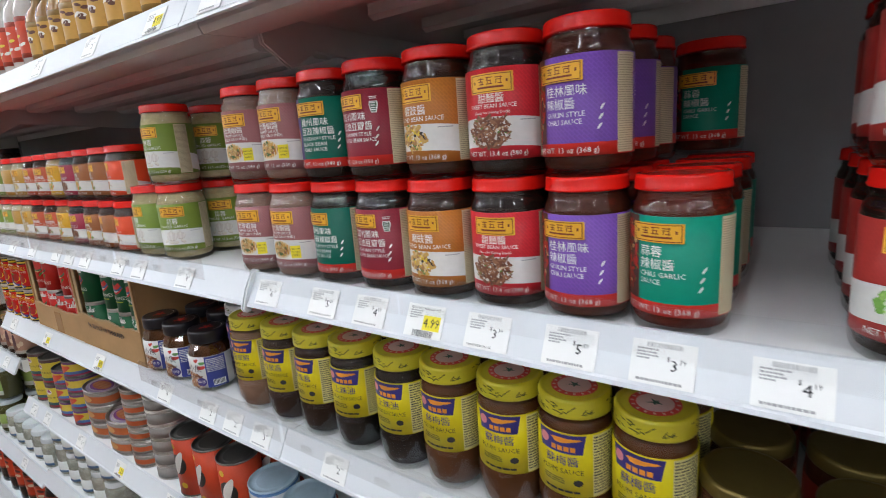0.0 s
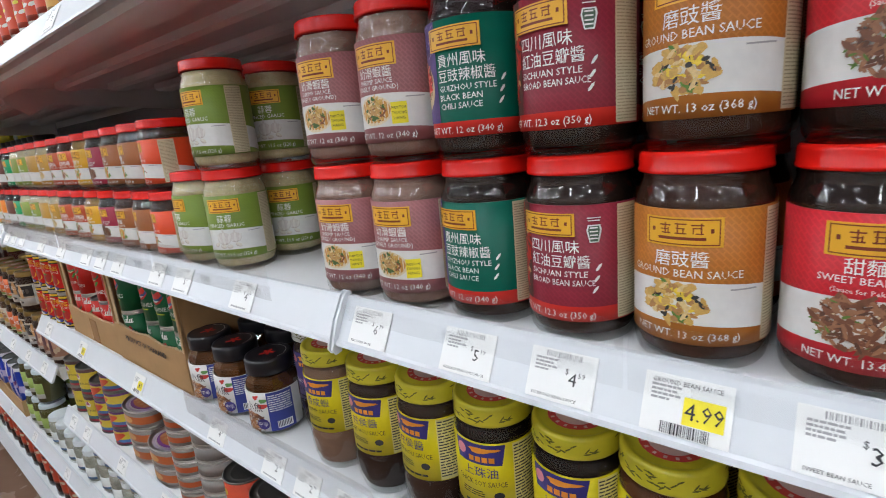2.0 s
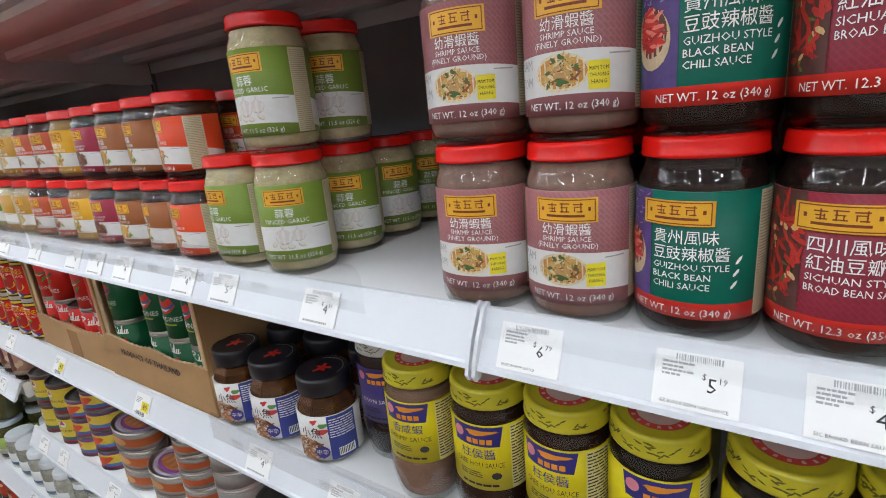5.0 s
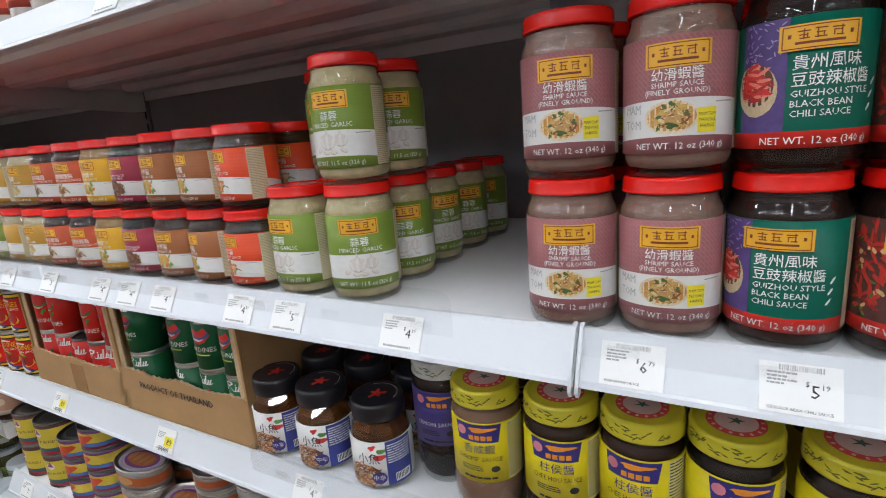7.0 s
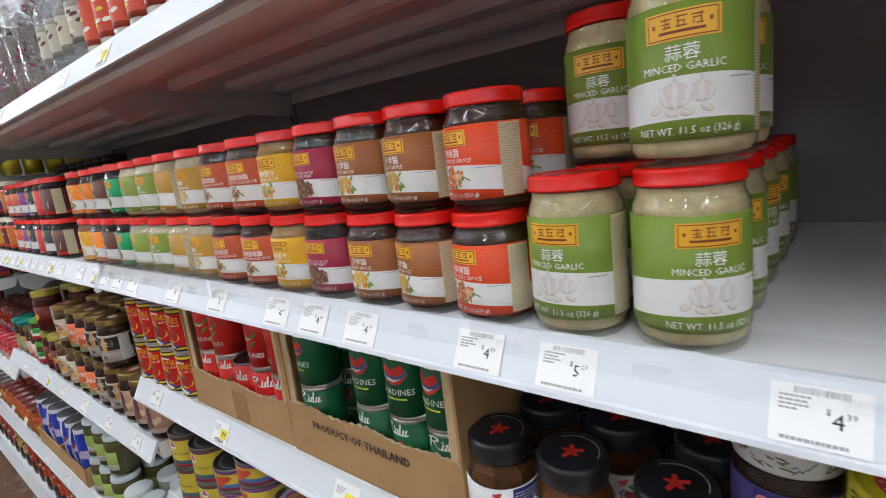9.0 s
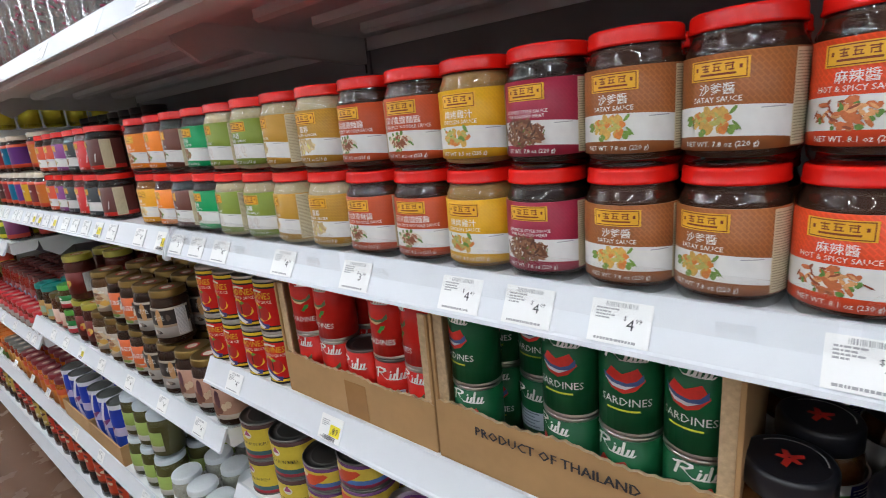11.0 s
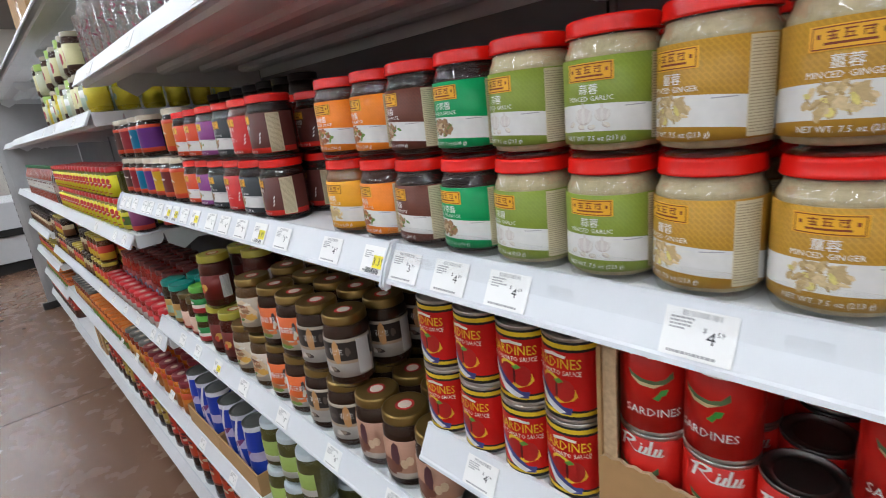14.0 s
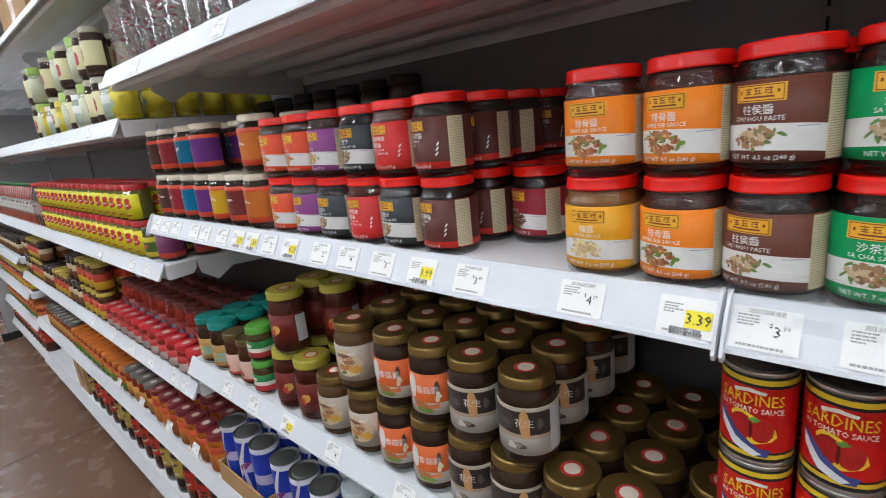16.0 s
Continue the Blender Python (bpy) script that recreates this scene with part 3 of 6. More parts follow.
def jar_shell(top, size, sauce, lid_mat=None, chunk=0.3):
    r, h, lid0, l0, l1, lr = SIZES[size]
    neck = lid0 - 0.001
    k = (neck - l1) / .017
    prof = [(r * .72, 0.0015), (r * .86, 0.0), (r * .93, 0.0012), (r * .975, 0.004), (r, 0.009), (r, l1 + .0015 * k), (r * .992, l1 + .0040 * k), (r * .968, l1 + .0066 * k), (r * .935, l1 + .0088 * k), (r * .912, l1 + .0110 * k), (r * .905, l1 + .0130 * k), (r * .915, l1 + .0148 * k), (r * .900, neck), (r * .885, lid0 + .004)]
    part("glass_jar", lathe(prof, 36), CLEAR, top)
    inner = [(r * .70, 0.005), (r * .90, 0.0065), (r - .0013, 0.0115), (r - .0013, l1 + .002), (r * .955, l1 + .005 * k), (r * .91, l1 + .0085 * k), (r * .875, l1 + .0120 * k), (r * .86, neck - .001)]
    part("sauce", lathe(inner, 28), plain("sauce", sauce, 0.5, vary=chunk, scale=110, bump=0.2, fine=4, spec=0.08), top, "")
    lid = [(lr * .965, lid0 - .0010), (lr * 1.0, lid0 - .0006), (lr * 1.006, lid0 + .0009), (lr * .990, lid0 + .0018), (lr * .985, h - .0030), (lr * .976, h - .0013), (lr * .950, h - .0003), (lr * .915, h), (lr * .86, h - .0006), (lr * .80, h - .0010)]
    part("lid", lathe(lid, 32), lid_mat or RED_LID, top, "glossy red screw lid" if lid_mat is None else "")


def pictured_jar(size, label, sauce, colour, food, cjk, english, net, lattice=0.3, foot=None):
    """A jar whose label has a coloured upper part, a white picture band and a coloured foot."""
    def build():
        top = empty("sauce_jar")
        jar_shell(top, size, sauce)
        r, h, lid0, l0, l1, lr = SIZES[size]
        s = (l1 - l0) / 0.0785
        a, b = l0 + .0122 * s, l0 + .0375 * s
        sheet = part("label", sleeve(r, -.084, .084, [l0, a, b, l1], [1, 2, 0], -.0016), [printed(colour, lattice), printed(foot or colour), WHITE_LABEL], top)
        plaque(0, l1 - .0125 * s, .041 * s ** .5, .0165 * s, r + .0005, sheet)
        lines = []
        if cjk:
            lines.append(fit_line(cjk, .0072 * s, 0, b + .0094 * s, "c", .05))
        for k, e_ in enumerate(reversed(english)):
            lines.append(fit_line(e_, (.0026 if "Peking" in e_ else .0046 if len(english) == 1 else .0037) * s, 0, b + (.0026 + k * .0048) * s, "c", .060))
        if len(english) > 1 and cjk:
            lines[0] = fit_line(cjk, .0062 * s, 0, b + .0126 * s, "c", .05)
        lines.append(fit_line("NET WT. " + net, .0046 * s, .002, l0 + .0034 * s, "c", .056))
        tagged(part("lettering", writing(lines, layer(r + .0007)), WHITE_INK, sheet), kind="stuff")
        if food == "garlic":
            garlic_picture((a + b) / 2, s, r + .0005, sheet)
        else:
            picture(food, -.003, (a + b) / 2, .0205 if food != 'bowl' else .015, (b - a) * (.56 if food != 'bowl' else .44), r + .0005, sheet, hash_of(label))
        if food == "bowl":
            bm = bmesh.new()
            rect(bm, .0125, .0245, a + .0015, a + .0165, layer(r + .0009), 0, 4)
            part("yellow_flash", bm, YELLOW_TAG, sheet, "yellow flash on the label")
            part("flash_text", writing([fit_line(w_, .0022, .0185, a + .0115 - .0036 * k_, "c", .0105) for k_, w_ in enumerate(("MAM TOM", "THUONG", "HANG"))], layer(r + .0012)), INK, sheet)
            part("side_text", writing([fit_line(w_, .0060, -.030, a + .0150 - .0100 * k_, "c", .014) for k_, w_ in enumerate(("MAM", "TOM"))], layer(r + .0009)), GREY_INK, sheet)
        bm = bmesh.new()
        rect(bm, .024, .038, b - .0045 * s, b - .0036 * s, layer(r + .0005), 0, 3)
        part("fine_print", bm, GREY_INK, sheet)
        info_panel(r + .0005, .043, .062, l0 + .001, l1 - .001, sheet)
        return tagged(top, label, "sauce jar")
    return build


def ellipse_of(u, z, a, b):
    return [(u + a * math.cos(i * .524), z + b * math.sin(i * .524)) for i in range(12)]


def hash_of(text):
    return sum((i + 1) * ord(c) for i, c in enumerate(text)) % 9973


def solid_jar(size, label, sauce, colour, cjk, english, net, lattice=0.0, photo="chilli", foot=(0.62, 0.03, 0.02), badge=False):
    """A jar with a one-colour label, a chilli picture at its edge, flush-left writing and a red foot."""
    def build():
        top = empty("sauce_jar")
        jar_shell(top, size, sauce)
        r, h, lid0, l0, l1, lr = SIZES[size]
        s = (l1 - l0) / 0.0785
        a = l0 + .0105 * s
        sheet = part("label", sleeve(r, -.084, .084, [l0, a, l1], [1, 0]), [printed(colour, lattice), printed(foot)], top)
        plaque(-.002, l1 - .0125 * s, .041 * s ** .5, .0150 * s, r + .0013, sheet)
        lines, z = [], l1 - .0305 * s
        for row in cjk:
            lines.append(fit_line(row, .0068 * s, -.014, z, "l", .040))
            z -= .0100 * s
        z += .0032 * s
        for row in english:
            lines.append(fit_line(row, .0042 * s, -.014, z, "l", .043))
            z -= .0060 * s
        lines.append(fit_line("NET WT. " + net, .0047 * s, 0, l0 + .0026 * s, "c", .058))
        bm = writing(lines, layer(r + .0010))
        for k in range(3):
            blob(bm, .029 + .001 * k, a + (.012 + .0075 * k) * s, .0030, .0009, 0.9, layer(r + .0010), 0, 6, 0.1, random.Random(k))
        tagged(part("lettering", bm, WHITE_INK, sheet), kind="stuff")
        bm = bmesh.new()
        rect(bm, -.044, -.0165, a, l1, layer(r + .0006), 0, 8)
        if photo == "basket":
            part("picture_ground", bm, plain("purple_photo", (0.085, 0.050, 0.20), 0.5, vary=0.4, scale=120), sheet)
            basket_picture(-.0300, (a + l1) / 2, .0135, (l1 - a) * .48, r + .0007, sheet)
        else:
            part("picture_ground", bm, plain("dark_photo", (0.085, 0.030, 0.024), 0.5, vary=0.5, scale=90), sheet)
            picture(photo, -.0295, (a + l1) / 2, .0120, (l1 - a) * .46, r + .0007, sheet, hash_of(label), True)
        if badge:
            bm = bmesh.new()
            rect(bm, .0245, .0325, l1 - .0080, l1 - .0074, layer(r + .0006), 0, 2)
            rect(bm, .0250, .0320, l1 - .0096, l1 - .0090, layer(r + .0006), 0, 2)
            patch(bm, ((.0258, l1 - .0225), (.0312, l1 - .0225), (.0330, l1 - .0150), (.0322, l1 - .0118), (.0248, l1 - .0118), (.0240, l1 - .0150)), layer(r + .0006), 0)
            patch(bm, ((.0264, l1 - .0218), (.0306, l1 - .0218), (.0320, l1 - .0150), (.0314, l1 - .0126), (.0256, l1 - .0126), (.0250, l1 - .0150)), layer(r + .0008), 1)
            for dz in (.0140, .0162, .0184, .0204):
                rect(bm, .0262, .0308, l1 - dz, l1 - dz + .0008, layer(r + .0009), 0, 2)
            part("seal", bm, [WHITE_INK, plain("seal_green", (0.07, 0.12, 0.08), 0.5)], sheet, "pale seal on the label")
        info_panel(r + .0006, .043, .062, l0 + .001, l1 - .001, sheet)
        return tagged(top, label, "sauce jar")
    return build


DARK, BROWN, CHILI = (0.016, 0.008, 0.006), (0.040, 0.015, 0.008), (0.085, 0.012, 0.006)
KIND = {
    "chilligarlic": solid_jar("big", "sauce jar with jade-green chili garlic label and red lid", CHILI, (0.0, 0.24, 0.155), ["蒜蓉", "辣椒醬"], ["CHILI GARLIC", "SAUCE"], "13 oz (368 g)"),
    "guilin": solid_jar("big", "sauce jar with purple chili sauce label and red lid", (0.062, 0.015, 0.008), (0.155, 0.065, 0.33), ["桂林風味", "辣椒醬"], ["GUILIN STYLE", "CHILI SAUCE"], "13 oz (368 g)", 0.28),
    "sweetbean": pictured_jar("big", "sauce jar with red sweet bean sauce label and red lid", DARK, (0.50, 0.022, 0.032), "meat", "甜麵醬", ["SWEET BEAN SAUCE", "(Sauce for Peking Duck)"], "13.4 oz (380 g)", 0.25),
    "groundbean": pictured_jar("big", "sauce jar with ochre ground bean sauce label and red lid", (0.036, 0.014, 0.008), (0.40, 0.140, 0.024), "beancurd", "磨豉醬", ["GROUND BEAN SAUCE"], "13 oz (368 g)"),
    "broadbean": solid_jar("big", "sauce jar with maroon broad bean sauce label and red lid", DARK, (0.22, 0.020, 0.036), ["四川風味", "紅油豆瓣醬"], ["SICHUAN STYLE", "BROAD BEAN SAUCE"], "12.3 oz (350 g)", 0.22, badge=True),
    "guizhou": solid_jar("big", "sauce jar with dark green black bean label and red lid", DARK, (0.0, 0.105, 0.070), ["貴州風味", "豆豉辣椒醬"], ["GUIZHOU STYLE", "BLACK BEAN", "CHILI SAUCE"], "12 oz (340 g)", photo="basket"),
    "shrimp": pictured_jar("big", "sauce jar with mauve shrimp sauce label and red lid", (0.24, 0.145, 0.115), (0.29, 0.115, 0.120), "bowl", "幼滑蝦醬", ["SHRIMP SAUCE", "(FINELY GROUND)"], "12 oz (340 g)", 0.3),
    "garlicbig": pictured_jar("big", "tall minced garlic jar with green label and red lid", (0.50, 0.42, 0.24), (0.170, 0.245, 0.038), "garlic", "蒜蓉", ["MINCED GARLIC"], "11.5 oz (326 g)", 0.12),
    "redcress": pictured_jar("big", "sauce jar with brick-red label, green leaf and red lid", DARK, (0.36, 0.035, 0.030), "cress", "", ["SAUCE"], "13 oz (368 g)", 0.1),
    "spicy": pictured_jar("small", "sauce jar with orange-red hot and spicy label", BROWN, (0.62, 0.062, 0.018), "prawn", "麻辣醬", ["HOT & SPICY SAUCE"], "8.1 oz (230 g)"),
    "satay": pictured_jar("small", "sauce jar with brown satay sauce label", BROWN, (0.28, 0.095, 0.030), "chicken", "沙爹醬", ["SATAY SAUCE"], "7.8 oz (220 g)", 0.34),
    "roast": pictured_jar("small", "sauce jar with maroon roasted meat sauce label", DARK, (0.30, 0.022, 0.050), "meat", "", ["JAPANESE STYLE SAUCE", "FOR ROASTED MEAT"], "7.8 oz (220 g)", 0.1),
    "gold": pictured_jar("small", "sauce jar with golden-yellow chicken sauce label", (0.30, 0.17, 0.06), (0.62, 0.33, 0.015), "chicken", "燒烤雞汁", ["CHICKEN SAUCE"], "8.3 oz (235 g)", 0.1),
    "noodle": pictured_jar("small", "sauce jar with rust-red spicy noodle label", BROWN, (0.44, 0.070, 0.022), "noodle", "四川擔擔麵醬", ["SICHUAN SPICY NOODLE SAUCE"], "8.2 oz (233 g)", 0.12),
    "ginger": pictured_jar("small", "minced ginger jar with mustard label and red lid", (0.46, 0.38, 0.24), (0.40, 0.215, 0.028), "ginger", "薑蓉", ["MINCED GINGER"], "7.5 oz (213 g)", 0.3),
    "garlic": pictured_jar("small", "small minced garlic jar with green label and red lid", (0.50, 0.42, 0.26), (0.200, 0.262, 0.038), "garlic", "蒜蓉", ["MINCED GARLIC"], "7.5 oz (213 g)", 0.12),
    "sacha": pictured_jar("small", "sauce jar with bright green label and red lid", DARK, (0.0, 0.27, 0.085), "roots", "沙茶醬", ["SA CHA SAUCE"], "7 oz (198 g)", 0.05),
    "chuhou": pictured_jar("small", "sauce jar with dark brown paste label and red lid", DARK, (0.125, 0.040, 0.026), "roots", "柱侯醬", ["CHU HOU PASTE"], "8.5 oz (240 g)", 0.2),
    "rib": pictured_jar("small", "sauce jar with orange rib sauce label and red lid", (0.05, 0.015, 0.01), (0.78, 0.215, 0.018), "bbq", "排骨醬", ["SPARE RIB SAUCE"], "8.5 oz (240 g)", 0.06),
    "plum": pictured_jar("small", "sauce jar with amber-yellow label and red lid", (0.20, 0.08, 0.02), (0.72, 0.34, 0.02), "ginger", "梅醬", ["PLUM SAUCE"], "9.2 oz (260 g)", 0.06),
    "chilibean": solid_jar("small", "sauce jar with dark brown chili bean label", DARK, (0.105, 0.030, 0.024), ["辣豆瓣醬"], ["CHILI BEAN", "SAUCE"], "8 oz (226 g)"),
    "chiu": solid_jar("small", "sauce jar with red chili oil label and red lid", CHILI, (0.58, 0.030, 0.030), ["潮州風味", "辣椒油"], ["CHIU CHOW", "STYLE CHILI OIL"], "7.2 oz (205 g)"),
    "blackbean": pictured_jar("small", "sauce jar with charcoal-grey black bean label", DARK, (0.035, 0.042, 0.048), "roots", "豆豉汁", ["BLACK BEAN SAUCE"], "8.1 oz (230 g)", 0.1),
    "violet": pictured_jar("small", "sauce jar with violet label and red lid", BROWN, (0.24, 0.055, 0.22), "chicken", "", ["SAUCE"], "8 oz (226 g)", 0.05),
    "orangered": pictured_jar("small", "sauce jar with orange-red label and white band", BROWN, (0.66, 0.075, 0.025), "prawn", "", ["SAUCE"], "8 oz (226 g)", 0.0),
    "crimson": pictured_jar("small", "sauce jar with crimson label and white band", DARK, (0.34, 0.025, 0.045), "meat", "", ["SAUCE"], "8 oz (226 g)", 0.0),
}
MAIN, ROW, STEP = MAIN_DECK, 0.400, 0.0755


def column(kind, x, low=1, up=1, skip_up=0, turn=None, up_kind=None, group="red-lidded sauce jars"):
    """A column of jars from the shelf's front backwards, in two tiers."""
    h = SIZES["big" if kind in BIG else "small"][1]
    for tier, n, first in ((0, low, 0), (1, up, skip_up)):
        for k in range(first, first + n):
            face = turn[tier] if isinstance(turn, tuple) else turn
            t = (jig(9) - 4 if face is None else face + jig(4)) + (jig(30) if k else 0)
            kk = up_kind if tier and up_kind else kind
            stock(kk, KIND[kk], x + jig(.0016) + (.002 if tier else 0), ROW + k * STEP + jig(.002), MAIN + 0.0002 + tier * (h + 0.0002), t, group)


BIG = {"chilligarlic", "guilin", "sweetbean", "groundbean", "broadbean", "guizhou", "shrimp", "garlicbig", "redcress"}
column("redcress", 0.068, 4, 3, turn=-14)
column("redcress", 0.142, 2, 2)
column("chilligarlic", -0.0685, 4, 0, turn=-14)
stock("chilligarlic", KIND["chilligarlic"], -0.083, 0.627, MAIN + 0.1169, -10)
column("guilin", -0.1395, 3, 3, turn=-10)
column("sweetbean", -0.2100, 2, 2, turn=4)
column("groundbean", -0.2835, 2, 2, turn=-5)
column("broadbean", -0.3565, 2, 2, turn=-8)
column("guizhou", -0.4265, 2, 2, turn=(-10, 6))
column("shrimp", -0.4985, 3, 3, turn=4)
column("shrimp", -0.5715, 5, 5, turn=8)
column("garlicbig", -0.7825, 5, 2, turn=(31, 10))
column("garlicbig", -0.8585, 2, 1, 1, turn=(-9, -20))
for kind, x, t in (("spicy", -0.932, -19), ("satay", -1.003, -18), ("satay", -1.070, -4), ("roast", -1.137, -6), ("gold", -1.2035, 2), ("noodle", -1.2705, 2),
                   ("noodle", -1.3385, -6), ("ginger", -1.4090, 0), ("ginger", -1.4780, -28), ("garlic", -1.5475, -4), ("garlic", -1.6175, -18), ("sacha", -1.6860, -8), ("chuhou", -1.7525, -24)):
    column(kind, x, 3 if kind == "spicy" else 2, 3 if kind == "spicy" else 2, turn=t)
column("rib", -1.8200, 2, 2, turn=-12)
column("plum", -1.8890, 1, 1, turn=-4, up_kind="rib")
for x, y, t in ((-2.012, 0.090, -30), (-1.945, 0.115, -8), (-2.005, 0.168, -20), (-1.94, 0.195, 10), (-1.87, 0.21, 0)):
    stock("crimson", KIND["crimson"], x, ROW + y, MAIN + 0.0002, t)
column("chilibean", -2.082, 4, 4, turn=-18)
for kind, x, upk in (("blackbean", -2.155, "chiu"), ("chiu", -2.225, "blackbean"), ("blackbean", -2.294, "violet"), ("violet", -2.362, "orangered"), ("orangered", -2.432, "orangered")):
    column(kind, x, 2, 2, turn=-10, up_kind=upk)


# ---- jars, cans and bottles of other kinds ----
def bars(bm, u0, u1, z0, z1, r, mi=0, seed=1, pitch=0.0022, h=0.0009):
    """Writing too small to read, as rows of plain bars."""
    rng, z = random.Random(seed), z1 - h
    while z > z0:
        u = u0
        while u < u1 - 0.002:
            w = min(rng.uniform(0.003, 0.010), u1 - u)
            rect(bm, u, u + w, z, z + h, layer(r), mi, 2)
            u += w + 0.001
        z -= pitch


def generic_jar(name, label, category, r, h, lid_h, lid_col, sauce, bands, l0, l1, lid_r=0.93, seg=20, text=None, mark=None, lid_metal=0.0, lid_rough=0.3, arc=2.1, ink=WHITE_INK, sticker=None, shoulder=0.16, tall_neck=0.0, facts=False):
    """Glass jar with contents, lid and a banded label. bands: (share of the label's height, colour), bottom first."""
    def build():
        top = empty(name)
        lid0, s = h - lid_h, h * shoulder
        body_top = lid0 - s - tall_neck
        prof = [(r * .74, .001), (r * .9, 0), (r, .007), (r, body_top), (r * .985, body_top + s * .35), (r * lid_r * .95, body_top + s), (r * lid_r * .93, lid0 + .003)]
        part("glass_jar", lathe(prof, seg, smooth=seg > 12), CLEAR, top)
        inner = [(r * .8, .004), (r - .0016, .010), (r - .0016, body_top), (r * .96, body_top + s * .35), (r * lid_r * .92, body_top + s * .95)]
        part("contents", lathe(inner, seg, smooth=seg > 12), plain("contents", sauce, 0.5, vary=0.4, scale=90, bump=0.2, fine=3, spec=0.08), top)
        lr = r * lid_r
        lid = [(lr * .97, lid0 - .001), (lr * 1.01, lid0), (lr * 1.01, lid0 + .0025), (lr, lid0 + .0035), (lr, h - .003), (lr * .96, h - .0006), (lr * .90, h), (lr * .84, h - .001)]
        lid_ob = part("lid", lathe(lid, max(20, seg)), plain("lid", lid_col, lid_rough, lid_metal, vary=0.1, scale=40), top)
        if sticker:
            bm = bmesh.new()
            for rr, mi, zz in ((lr * .42, 0, .0002), (lr * .30, 1, .0004)):
                bm.faces.new([bm.verts.new((rr * math.cos(i * .524), rr * math.sin(i * .524), h - .001 + zz)) for i in range(12)]).material_index = mi
            part("sticker", bm, [plain("sticker_rim", sticker, 0.45), plain("sticker_mid", (0.72, 0.62, 0.52), 0.5)], lid_ob, "round sticker")
        edges = [l0]
        for share, _ in bands:
            edges.append(edges[-1] + (l1 - l0) * share)
        half = arc * r
        sheet = part("label", sleeve(r, -half, half, edges, list(range(len(bands))), seg=16), [printed(c) for _, c in bands], top)
        if text:
            lines = [fit_line(t_, cap, u_, l0 + (l1 - l0) * f, "c", r * 1.7) for t_, cap, u_, f in text]
            part("lettering", writing(lines, layer(r + .0008)), ink, sheet)
        if mark:
            rng, bm, mats = random.Random(hash_of(label)), bmesh.new(), []
            for k, (c, n, a, b, u_, f) in enumerate(mark):
                mats.append(plain("label_print", c, 0.5, vary=0.15, scale=400))
                for q in range(n):
                    blob(bm, u_ + rng.uniform(-a, a) * (n > 1), l0 + (l1 - l0) * f + rng.uniform(-b, b) * (n > 1), a, b, rng.uniform(-.5, .5) if n > 1 else 0, layer(r + .0005 + k * .00006 + q * 4e-6), k, 8, 0.18, rng)
            tagged(part("print", bm, mats, sheet, "printed shapes on the label"), kind="stuff")
        if not facts:
            return tagged(top, label, category)
        bm = bmesh.new()
        rect(bm, r * 1.15, r * 1.75, l0 + .003, l1 - .003, layer(r + .0005), 0, 4)
        bars(bm, r * 1.18, r * 1.72, l0 + .004, l1 - .004, r + .0006, 1, 5, .0026, .001)
        tagged(part("facts_panel", bm, [WHITE_LABEL, GREY_INK], sheet, "white panel with fine print"), kind="stuff")
        return tagged(top, label, category)
    return build


def can(name, label, r, h, bands, text=None, ink=WHITE_INK, shapes=None, end=STEEL, oval=1.0, paper=True):
    """A tin can with rolled rims, recessed end and printed wrapper."""
    def build():
        top = empty(name)
        body = [(r * .93, .0016), (r * .97, .0002), (r * 1.015, .0010), (r * 1.015, .0022), (r * .99, .0034), (r * .99, h - .0034), (r * 1.015, h - .0022), (r * 1.015, h - .0008), (r * .985, h), (r * .95, h - .0006), (r * .94, h - .0032), (r * .70, h - .0034), (r * .68, h - .0026)]
        part("tin", lathe(body, 26), end, top)
        edges = [.0040]
        for share, _ in bands:
            edges.append(edges[-1] + (h - .008) * share)
        sheet = part("wrapper", sleeve(r * .992, -3.13 * r, 3.13 * r, edges, list(range(len(bands))), seg=24), [printed(c) for _, c in bands], top)
        if shapes:
            bm, mats = bmesh.new(), []
            for k, (c, pts) in enumerate(shapes):
                mats.append(plain("can_print", c, 0.4, vary=0.12, scale=300))
                for u0 in (0.0,) if len(pts) > 40 else (0.0, 3.14 * r):
                    patch(bm, [(u0 + u * r, z * h) for u, z in pts], layer(r + .0003 + k * .00008), k)
            tagged(part("print", bm, mats, sheet, "printed fish and splash"), kind="stuff")
        if text:
            lines = []
            for t_, cap, u_, f, c in text:
                for u0 in (0.0, 3.14 * r):
                    lines.append((*fit_line(t_, cap, u0 + u_ * r, h * f, "c", r * 1.75), c))
            mats = []
            bm = bmesh.new()
            for ln in lines:
                if ln[-1] not in mats:
                    mats.append(ln[-1])
                writing([ln[:-1]], layer(r + .0009), bm, mats.index(ln[-1]))
            tagged(part("lettering", bm, mats, sheet), kind="stuff")
        if oval != 1.0:
            for o in top.children_recursive:
                o.data.transform(Matrix.Diagonal((oval, 1, 1, 1)))
        return tagged(top, label, "can")
    return build


def ellipse(u, z, a, b, n=12, turn=0.0, wob=0.0):
    out = []
    for i in range(n):
        t = 2 * math.pi * i / n
        k = 1 + wob * math.sin(3 * t + 1)
        x, y = a * k * math.cos(t), b * k * math.sin(t)
        out.append((u + x * math.cos(turn) - y * math.sin(turn), z + x * math.sin(turn) + y * math.cos(turn)))
    return out


